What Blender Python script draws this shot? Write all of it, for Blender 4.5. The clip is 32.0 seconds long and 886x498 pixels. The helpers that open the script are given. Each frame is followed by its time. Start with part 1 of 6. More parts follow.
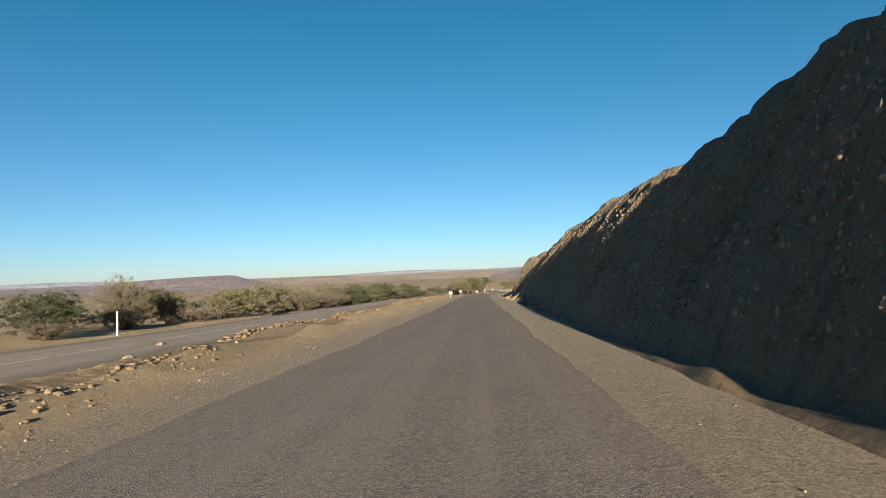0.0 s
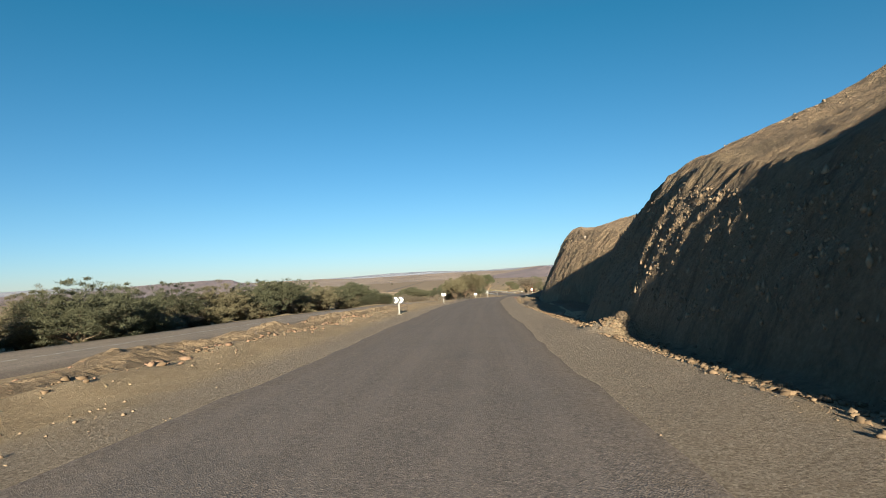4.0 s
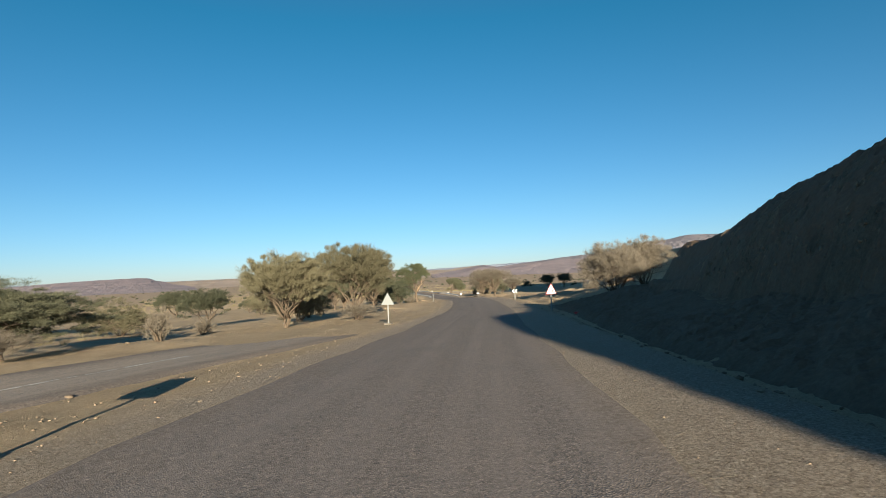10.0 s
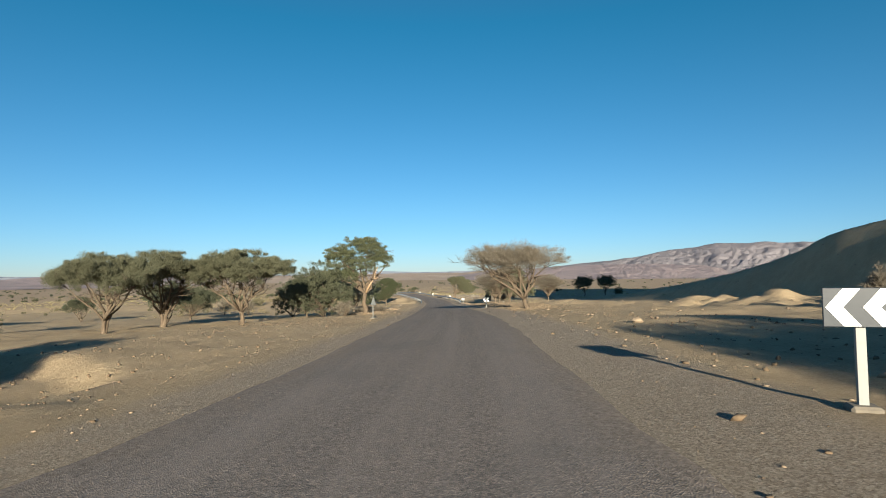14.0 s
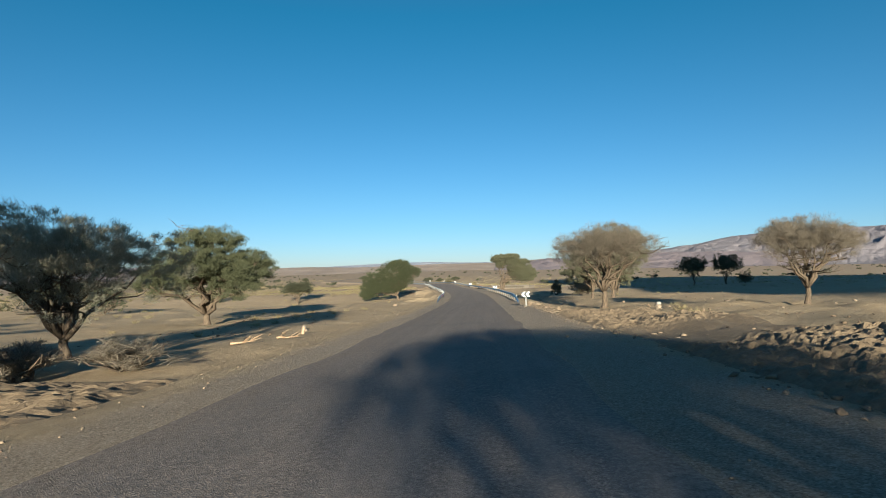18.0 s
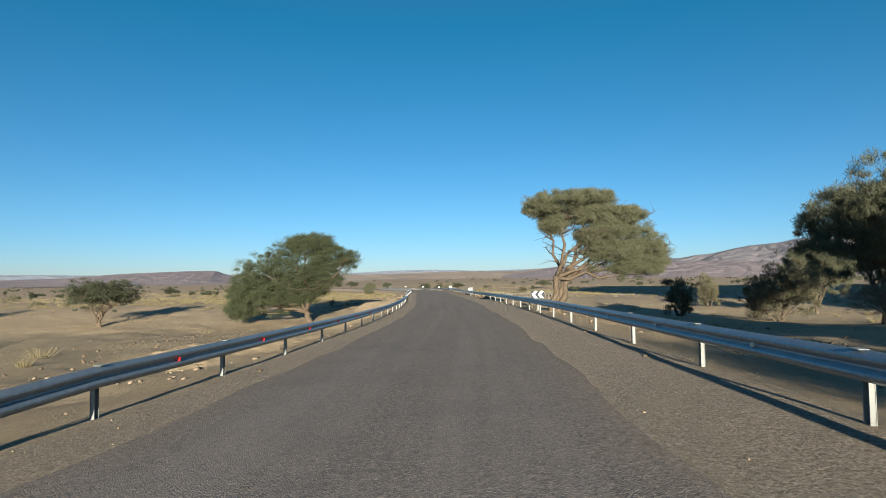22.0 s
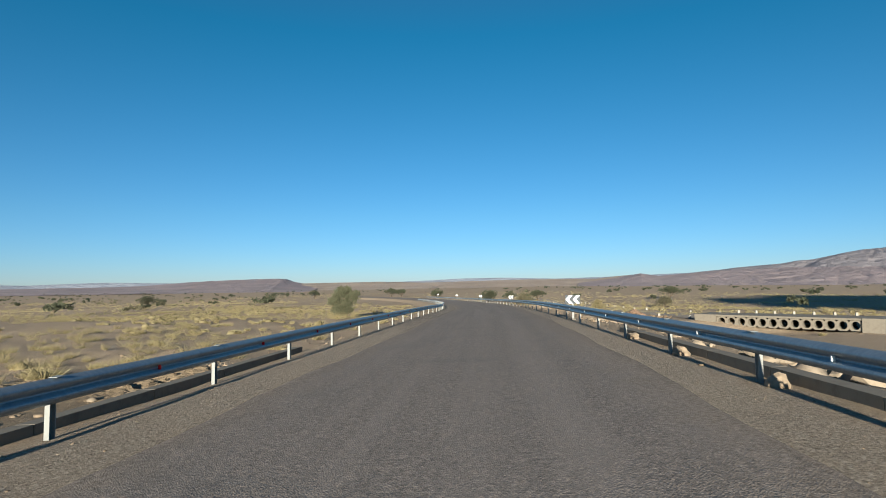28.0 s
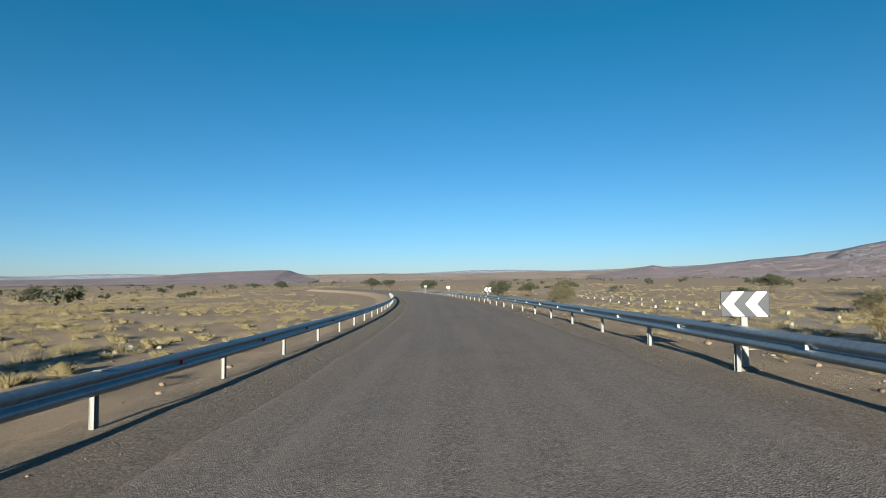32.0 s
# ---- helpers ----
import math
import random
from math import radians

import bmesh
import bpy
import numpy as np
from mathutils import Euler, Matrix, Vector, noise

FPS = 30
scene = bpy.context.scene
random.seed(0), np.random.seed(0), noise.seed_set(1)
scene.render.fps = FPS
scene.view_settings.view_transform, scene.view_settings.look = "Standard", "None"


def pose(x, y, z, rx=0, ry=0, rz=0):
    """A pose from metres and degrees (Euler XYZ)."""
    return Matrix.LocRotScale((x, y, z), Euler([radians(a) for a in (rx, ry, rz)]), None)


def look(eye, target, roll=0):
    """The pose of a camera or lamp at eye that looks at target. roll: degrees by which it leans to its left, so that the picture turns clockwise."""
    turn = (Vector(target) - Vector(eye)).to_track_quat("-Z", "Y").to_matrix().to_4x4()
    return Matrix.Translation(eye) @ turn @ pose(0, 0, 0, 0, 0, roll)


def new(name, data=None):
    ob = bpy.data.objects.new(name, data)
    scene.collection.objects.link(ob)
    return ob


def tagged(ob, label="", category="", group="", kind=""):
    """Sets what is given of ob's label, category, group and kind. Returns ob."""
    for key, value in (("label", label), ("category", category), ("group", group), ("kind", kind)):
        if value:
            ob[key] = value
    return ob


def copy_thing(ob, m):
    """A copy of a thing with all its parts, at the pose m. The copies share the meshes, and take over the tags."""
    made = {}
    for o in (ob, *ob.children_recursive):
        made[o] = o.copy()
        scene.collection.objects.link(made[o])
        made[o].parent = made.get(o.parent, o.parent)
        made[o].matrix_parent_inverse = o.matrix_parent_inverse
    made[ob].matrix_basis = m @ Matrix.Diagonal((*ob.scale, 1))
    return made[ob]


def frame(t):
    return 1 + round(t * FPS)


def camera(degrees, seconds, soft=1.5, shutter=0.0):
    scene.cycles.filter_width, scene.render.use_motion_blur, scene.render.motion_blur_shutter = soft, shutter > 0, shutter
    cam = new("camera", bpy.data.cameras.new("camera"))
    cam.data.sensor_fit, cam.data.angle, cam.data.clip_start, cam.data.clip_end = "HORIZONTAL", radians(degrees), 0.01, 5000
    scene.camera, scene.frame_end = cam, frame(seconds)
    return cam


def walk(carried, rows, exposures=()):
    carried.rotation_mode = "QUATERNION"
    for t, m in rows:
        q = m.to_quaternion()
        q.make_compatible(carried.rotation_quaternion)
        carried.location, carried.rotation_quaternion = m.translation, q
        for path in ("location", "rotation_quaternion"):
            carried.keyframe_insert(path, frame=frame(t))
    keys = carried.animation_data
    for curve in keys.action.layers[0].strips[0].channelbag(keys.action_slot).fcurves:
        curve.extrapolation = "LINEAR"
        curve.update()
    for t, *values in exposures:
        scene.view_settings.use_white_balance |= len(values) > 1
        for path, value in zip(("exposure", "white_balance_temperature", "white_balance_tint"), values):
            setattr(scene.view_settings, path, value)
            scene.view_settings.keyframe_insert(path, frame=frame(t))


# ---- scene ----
# camera: seconds, x, y, z, heading clockwise from +y, pitch, lean to the right
PATH = [
    (0.0, 0.0, 0.0, 1.5, 0.014, 2.557, 1.912),
    (0.5, 0.574, 8.439, 1.229, 0.196, 2.673, 2.053),
    (1.0, 1.164, 16.868, 0.969, 0.245, 2.713, 2.172),
    (1.5, 1.75, 25.295, 0.706, 0.155, 2.656, 2.235),
    (2.0, 2.315, 33.732, 0.436, -0.023, 2.639, 2.232),
    (2.5, 2.855, 42.196, 0.169, -0.197, 2.7, 2.26),
    (3.0, 3.381, 50.704, -0.093, -0.226, 2.728, 2.339),
    (3.5, 3.912, 59.27, -0.351, -0.171, 2.785, 2.48),
    (4.0, 4.461, 67.899, -0.61, -0.017, 2.757, 2.629),
    (4.5, 5.034, 76.592, -0.876, 0.095, 2.756, 2.812),
    (5.0, 5.618, 85.341, -1.141, 0.126, 2.825, 3.038),
    (5.5, 6.204, 94.132, -1.395, 0.131, 2.933, 3.306),
    (6.0, 6.801, 102.937, -1.639, 0.316, 2.997, 3.598),
    (6.5, 7.439, 111.72, -1.872, 0.729, 3.085, 3.677),
    (7.0, 8.153, 120.447, -2.105, 1.36, 2.982, 3.608),
    (7.5, 8.976, 129.087, -2.351, 2.188, 2.891, 3.388),
    (8.0, 9.898, 137.631, -2.591, 2.789, 3.005, 3.229),
    (8.5, 10.921, 146.084, -2.81, 3.677, 3.098, 3.312),
    (9.0, 12.071, 154.441, -3.032, 4.627, 2.935, 3.206),
    (9.5, 13.352, 162.7, -3.282, 5.587, 2.674, 2.833),
    (10.0, 14.748, 170.894, -3.562, 6.261, 2.473, 2.318),
    (10.5, 16.249, 179.077, -3.858, 6.968, 2.389, 2.027),
    (11.0, 17.851, 187.278, -4.17, 7.514, 2.222, 1.814),
    (11.5, 19.514, 195.503, -4.502, 7.7, 2.136, 1.672),
    (12.0, 21.19, 203.747, -4.839, 7.587, 2.156, 1.602),
    (12.5, 22.811, 212.011, -5.158, 6.903, 2.37, 1.407),
    (13.0, 24.318, 220.297, -5.444, 6.018, 2.551, 1.178),
    (13.5, 25.695, 228.598, -5.702, 5.12, 2.718, 0.917),
    (14.0, 26.957, 236.915, -5.936, 4.391, 2.835, 0.688),
    (14.5, 28.11, 245.258, -6.157, 3.549, 2.86, 0.422),
    (15.0, 29.142, 253.639, -6.381, 2.692, 2.77, 0.306),
    (15.5, 30.058, 262.057, -6.628, 1.907, 2.549, 0.327),
    (16.0, 30.867, 270.508, -6.917, 1.238, 2.244, 0.468),
    (16.5, 31.586, 278.986, -7.252, 0.687, 1.974, 0.704),
    (17.0, 32.227, 287.489, -7.616, 0.212, 1.923, 1.003),
    (17.5, 32.8, 296.013, -7.985, -0.214, 1.919, 1.171),
    (18.0, 33.323, 304.548, -8.352, -0.429, 1.97, 1.174),
    (18.5, 33.829, 313.079, -8.713, -0.466, 1.974, 1.161),
    (19.0, 34.333, 321.601, -9.076, -0.475, 1.966, 1.062),
    (19.5, 34.832, 330.135, -9.429, -0.539, 2.087, 0.987),
    (20.0, 35.331, 338.703, -9.764, -0.516, 2.206, 0.966),
    (20.5, 35.834, 347.315, -10.083, -0.54, 2.329, 0.918),
    (21.0, 36.331, 355.968, -10.382, -0.643, 2.486, 0.867),
    (21.5, 36.805, 364.645, -10.654, -0.861, 2.694, 0.822),
    (22.0, 37.234, 373.312, -10.896, -1.273, 2.846, 0.673),
    (22.5, 37.576, 381.93, -11.115, -2.004, 2.961, 0.429),
    (23.0, 37.796, 390.459, -11.313, -2.878, 3.053, 0.153),
    (23.5, 37.895, 398.885, -11.49, -3.644, 3.187, -0.037),
    (24.0, 37.867, 407.228, -11.652, -4.645, 3.215, -0.213),
    (24.5, 37.694, 415.531, -11.807, -5.623, 3.251, -0.209),
    (25.0, 37.394, 423.843, -11.955, -6.378, 3.343, 0.006),
    (25.5, 36.982, 432.194, -12.093, -7.14, 3.418, 0.135),
    (26.0, 36.439, 440.593, -12.222, -8.085, 3.506, 0.291),
    (26.5, 35.774, 449.034, -12.337, -8.662, 3.636, 0.428),
    (27.0, 35.06, 457.501, -12.433, -8.7, 3.782, 0.524),
    (27.5, 34.369, 465.978, -12.511, -8.402, 3.87, 0.579),
    (28.0, 33.707, 474.441, -12.589, -8.346, 3.782, 0.615),
    (28.5, 33.049, 482.876, -12.686, -8.344, 3.649, 0.632),
    (29.0, 32.395, 491.281, -12.796, -8.319, 3.585, 0.643),
    (29.5, 31.746, 499.673, -12.92, -8.311, 3.453, 0.652),
    (30.0, 31.094, 508.065, -13.062, -8.348, 3.342, 0.551),
    (30.5, 30.435, 516.459, -13.223, -8.438, 3.18, 0.46),
    (31.0, 29.759, 524.849, -13.402, -8.578, 3.094, 0.432),
    (31.5, 29.059, 533.226, -13.591, -8.791, 3.029, 0.434),
    (32.0, 28.326, 541.586, -13.789, -9.041, 2.977, 0.479),
]


def heading_pose(x, y, z, yaw, pitch, lean):
    a, b = radians(yaw), radians(pitch)
    way = Vector((math.sin(a) * math.cos(b), math.cos(a) * math.cos(b), math.sin(b)))
    eye = Vector((x, y, z))
    return look(eye, eye + way, -lean)


cam = camera(77.3, 32.0, soft=1.0)
walk(cam, [(r[0], heading_pose(*r[1:])) for r in PATH], exposures=[(0.0, 1.45, 5850, 3), (9.0, 1.43, 5720, 3), (13.0, 1.38, 5580, 2), (18.0, 1.34, 5450, 1), (26.0, 1.25, 5280, 1), (32.0, 1.22, 5230, 1)])

# ---- daylight: low winter sun behind the car, deep blue sky ----
SUN_AZ, SUN_EL = 178.0, 11.3
world = bpy.data.worlds.new("sky")
scene.world = world
world.use_nodes = True
_n, _l = world.node_tree.nodes, world.node_tree.links
_sky = _n.new("ShaderNodeTexSky")
_sky.sky_type = "NISHITA"
_sky.sun_disc = False
_sky.sun_elevation, _sky.sun_rotation = radians(SUN_EL), radians(SUN_AZ)
_sky.altitude, _sky.air_density, _sky.dust_density, _sky.ozone_density = 1500, 1.0, 0.35, 3.3
_n["Background"].inputs["Strength"].default_value = 0.045
_dir = _n.new("ShaderNodeTexCoord")
_up = _n.new("ShaderNodeSeparateXYZ")
_l.new(_dir.outputs["Generated"], _up.inputs[0])
_tint = _n.new("ShaderNodeValToRGB")
_tint.color_ramp.elements[0].position, _tint.color_ramp.elements[0].color = 0.0, (0.98, 0.945, 1.08, 1)
_tint.color_ramp.elements[1].position, _tint.color_ramp.elements[1].color = 0.42, (0.46, 1.05, 0.95, 1)
_e1 = _tint.color_ramp.elements.new(0.12)
_e1.color = (0.88, 1.0, 0.985, 1)
_e2 = _tint.color_ramp.elements.new(0.75)
_e2.color = (1.05, 0.97, 0.88, 1)
_l.new(_up.outputs[2], _tint.inputs[0])
_deep = _n.new("ShaderNodeMix")
_deep.data_type, _deep.blend_type = "RGBA", "MULTIPLY"
_deep.inputs[0].default_value = 1.0
_l.new(_sky.outputs["Color"], _deep.inputs[6])
_l.new(_tint.outputs[0], _deep.inputs[7])
_l.new(_deep.outputs[2], _n["Background"].inputs["Color"])
sun = new("sun", bpy.data.lights.new("sun", "SUN"))
sun.data.energy, sun.data.angle, sun.data.color = 5.5, radians(0.53), (1.0, 0.79, 0.55)
_a, _e = radians(SUN_AZ), radians(SUN_EL)
TO_SUN = Vector((math.sin(_a) * math.cos(_e), math.cos(_a) * math.cos(_e), math.sin(_e)))
sun.matrix_world = look(Vector((0, 0, 200)), Vector((0, 0, 200)) - TO_SUN)

# ---- materials ----
def material(name, rough=0.9, metal=0.0):
    m = bpy.data.materials.new(name)
    m.use_nodes = True
    b = m.node_tree.nodes["Principled BSDF"]
    b.inputs["Roughness"].default_value, b.inputs["Metallic"].default_value = rough, metal
    b.inputs["Specular IOR Level"].default_value = 0.25
    return m, m.node_tree, b


def coords(nt, kind="Object"):
    return nt.nodes.new("ShaderNodeTexCoord").outputs[kind]


def mapped(nt, src, scale):
    mp = nt.nodes.new("ShaderNodeMapping")
    mp.inputs["Scale"].default_value = scale
    nt.links.new(src, mp.inputs["Vector"])
    return mp.outputs["Vector"]


def noise_tex(nt, src, scale, detail=4, rough=0.6, out="Fac"):
    n = nt.nodes.new("ShaderNodeTexNoise")
    n.inputs["Scale"].default_value, n.inputs["Detail"].default_value, n.inputs["Roughness"].default_value = scale, detail, rough
    nt.links.new(src, n.inputs["Vector"])
    return n.outputs[out]


def voronoi(nt, src, scale, feature="F1", out="Distance"):
    n = nt.nodes.new("ShaderNodeTexVoronoi")
    n.feature = feature
    n.inputs["Scale"].default_value = scale
    nt.links.new(src, n.inputs["Vector"])
    return n.outputs[out]


def ramp(nt, src, stops):
    r = nt.nodes.new("ShaderNodeValToRGB")
    e = r.color_ramp.elements
    while len(e) < len(stops):
        e.new(0.5)
    for k, (p, c) in enumerate(stops):
        e[k].position = p
        e[k].color = (*c, 1) if len(c) == 3 else c
    nt.links.new(src, r.inputs["Fac"])
    return r.outputs["Color"]


def mix(nt, fac, a, b, how="MIX"):
    m = nt.nodes.new("ShaderNodeMix")
    m.data_type, m.blend_type = "RGBA", how
    for sock, v in ((m.inputs[0], fac), (m.inputs[6], a), (m.inputs[7], b)):
        if hasattr(v, "links"):
            nt.links.new(v, sock)
        elif isinstance(v, tuple):
            sock.default_value = (*v, 1)
        else:
            sock.default_value = v
    return m.outputs[2]


def maths(nt, op, a, b=0.5):
    m = nt.nodes.new("ShaderNodeMath")
    m.operation = op
    for sock, v in ((m.inputs[0], a), (m.inputs[1], b)):
        if hasattr(v, "links"):
            nt.links.new(v, sock)
        else:
            sock.default_value = v
    return m.outputs[0]


def bump(nt, b, height, strength, dist):
    n = nt.nodes.new("ShaderNodeBump")
    n.inputs["Strength"].default_value, n.inputs["Distance"].default_value = strength, dist
    nt.links.new(height, n.inputs["Height"])
    nt.links.new(n.outputs["Normal"], b.inputs["Normal"])


def base(nt, b, col):
    if hasattr(col, "links"):
        nt.links.new(col, b.inputs["Base Color"])
    else:
        b.inputs["Base Color"].default_value = (*col, 1)


def spread(nt, src, lo, hi):
    r = nt.nodes.new("ShaderNodeMapRange")
    r.interpolation_type = "SMOOTHSTEP"
    r.inputs["From Min"].default_value, r.inputs["From Max"].default_value = lo, hi
    nt.links.new(src, r.inputs["Value"])
    return r.outputs["Result"]

# ---- the line of the road: metres east, height and cross fall, every 20 m northwards ----
ROAD_Y0, ROAD_STEP = -40.0, 20.0
ROAD_X = [-3.5, -2.15, -0.82, 0.55, 1.88, 3.12, 4.41, 5.73, 7.24, 9.31, 12.06, 15.58, 19.6, 23.45, 26.6, 29.06, 30.87, 32.24, 33.44, 34.61,
          35.76, 36.72, 37.13, 36.77, 35.7, 34.06, 32.68, 31.38, 29.92, 28.38, 25.7, 22.2, 18.0, 13.2, 7.8, 2.0, -4.6, -12.2, -21.0, -31.5, -44.0, -58.0, -74.0]
ROAD_Z = [1.3, 0.65, 0.0, -0.64, -1.27, -1.88, -2.48, -3.05, -3.58, -4.15, -4.69, -5.4, -6.2, -6.96, -7.55, -8.1, -8.83, -9.68, -10.53, -11.34,
          -12.04, -12.6, -13.05, -13.43, -13.75, -13.99, -14.18, -14.46, -14.83, -15.29, -15.7, -16.1, -16.45, -16.8, -17.1, -17.4, -17.65, -17.9, -18.1, -18.3, -18.4, -18.5, -18.6]
ROAD_B = [1.0, 1.0, 1.02, 0.72, 0.68, 0.43, 0.02, -0.6, -0.71, -0.34, -0.06, 0.94, 1.32, 1.74, 2.32, 2.61, 2.23, 1.79, 1.89, 1.99,
          2.07, 2.41, 2.95, 2.97, 2.58, 2.3, 2.22, 2.22, 2.45, 2.43, 2.4, 2.4]


def glide(y, values, far):
    """Smooth curve through values given every 20 m; far: slope past the end."""
    v = np.asarray(values, float)
    s = (np.asarray(y, float) - ROAD_Y0) / ROAD_STEP
    i = np.clip(np.floor(s).astype(int), 0, len(v) - 2)
    f = np.clip(s - i, 0, 1)
    m = np.gradient(v)
    out = (2 * f**3 - 3 * f**2 + 1) * v[i] + (f**3 - 2 * f**2 + f) * m[i] + (3 * f**2 - 2 * f**3) * v[i + 1] + (f**3 - f**2) * m[i + 1]
    return out + far * np.maximum(s - (len(v) - 1), 0) * ROAD_STEP + np.minimum(s, 0) * (v[1] - v[0])


def road_x(y):
    return glide(y, ROAD_X, 0.0)


def road_z(y):
    return glide(y, ROAD_Z, -0.0006)


def road_bank(y):
    return np.tan(np.radians(glide(np.minimum(y, 560), ROAD_B, 0.0)))


def road_lean(y):
    """cosine and sine of the heading, clockwise from north"""
    h = np.arctan2(road_x(np.asarray(y, float) + 1) - road_x(np.asarray(y, float) - 1), 2.0)
    return np.cos(h), np.sin(h)


def step(a, lo, hi):
    f = np.clip((np.asarray(a, float) - lo) / (hi - lo), 0, 1)
    return f * f * (3 - 2 * f)


def bell(a, mid, wide):
    return np.exp(-(((np.asarray(a, float) - mid) / wide) ** 2))


_rng = np.random.RandomState(7)
_GRID = _rng.rand(256, 256)


def rough(x, y, size):
    """Value noise, -0.5 to 0.5, with bumps of that size in metres."""
    x, y = np.asarray(x, float) / size + 1000, np.asarray(y, float) / size + 1000
    i, j = np.floor(x).astype(int), np.floor(y).astype(int)
    f, g = x - i, y - j
    f, g = f * f * (3 - 2 * f), g * g * (3 - 2 * g)
    p = lambda a, b: _GRID[a % 256, b % 256]
    return p(i, j) * (1 - f) * (1 - g) + p(i + 1, j) * f * (1 - g) + p(i, j + 1) * (1 - f) * g + p(i + 1, j + 1) * f * g - 0.5


OLD_HALF = 4.2
EAST_EDGE, WEST_EDGE = (0.75, 0.95, 1.14), (1.0, 0.95, 0.88)     # share of the half width, before, at and past the stream crossing


def old_road_u(y):
    """Where the middle of the old road runs, beside the new one: west of it at first, east of it from the wadi on."""
    return np.interp(y, [-200, 0, 36, 70, 115, 150, 165, 180, 195, 215, 240, 270, 330, 400, 470, 520, 580, 700], [-14, -13.8, -14, -16, -15, -13.3, -12.6, -11.4, -9.6, -7.5, -6, 8, 34, 42, 36, 27, 17, 10])


_CLIFF_Y = [-60, -8, 8, 20, 30, 40, 60, 80, 95, 108, 119, 128, 135, 155, 165, 175, 182, 190, 198, 210]
_CLIFF_H = [3.5, 5.9, 7.85, 6.2, 6.35, 8.0, 7.7, 4.3, 6.8, 5.3, 6.1, 7.2, 8.05, 10.8, 8.1, 8.0, 5.8, 4.8, 1.9, 0.0]
_SLOPE = [0.15, 0.18, 0.24, 0.2, 0.18, 0.27, 0.56, 0.48, 0.5, 0.40, 0.34, 0.28, 0.22, 0.06, 0.05, 0.08, 0.2, 0.3, 0.18, 0.05]
_STEEP = 1.49
_RIDGE_Y = [-300, -60, 130, 170, 210, 250, 280, 300, 320, 345, 370]
_RIDGE_H = [52, 62, 56, 30, 21, 20.8, 21.9, 14.4, 8.8, 4.7, 0]
_FOOT_U = [4.6, 4.5, 4.45, 4.45, 4.7, 5.0, 5.7, 5.8, 5.85, 8.4, 10.8, 8.4, 7.3, 8.0, 9.4, 10.1, 9.75, 9.6, 10.3, 11.0]


def hill(u, y):
    """The cut hillside east of the road, the ridge behind, an added unseen summit."""
    u, y = np.asarray(u, float), np.asarray(y, float)
    top, foot = np.interp(y, _CLIFF_Y, _CLIFF_H), np.interp(y, _CLIFF_Y, _FOOT_U)
    ridge = np.interp(y, _RIDGE_Y, _RIDGE_H)
    d = np.maximum(u - foot, 0)
    face = np.minimum(d * _STEEP, top)
    soft = top * (1 - np.exp(-np.maximum(d * _STEEP, 0) / np.maximum(top, 0.1) * 1.6)) / (1 - math.exp(-1.6))
    face = np.where(d * _STEEP < top, 0.42 * face + 0.58 * np.minimum(soft, top), top)
    above = np.maximum(d - top / _STEEP, 0) * np.interp(y, _CLIFF_Y, _SLOPE)
    spur = 1.3 * bell(u, 12.2, 1.8) * bell(y, 147, 8) - 1.4 * bell(u, 15.6, 1.7) * bell(y, 154, 6)
    w = 1 - step(y, 192, 212)
    near = np.maximum(np.minimum(face + above, np.maximum(ridge, face)) + spur, 0)
    w2 = step(y, 185, 225)
    v = u - 15 * (1 - step(y, 85, 125))
    flank = (1 - w2) * (0.35 * step(v, 36, 62) + 0.65 * step(v, 47, 94)) + w2 * (0.35 * step(u, 31.6, 38.5) + 0.65 * step(u, 31.2, 147))
    # Unseen lift, then an unseen summit, both added to shade the eastern plain.
    far = ridge * flank * (1 + 0.15 * step(u, 62, 110) * (1 - step(y, 25, 75)))
    far = far + 48 * step(u, 80, 110) * bell(y, 79, 29)
    return np.maximum(w * near, far) * (1 - step(u, 190, 420))


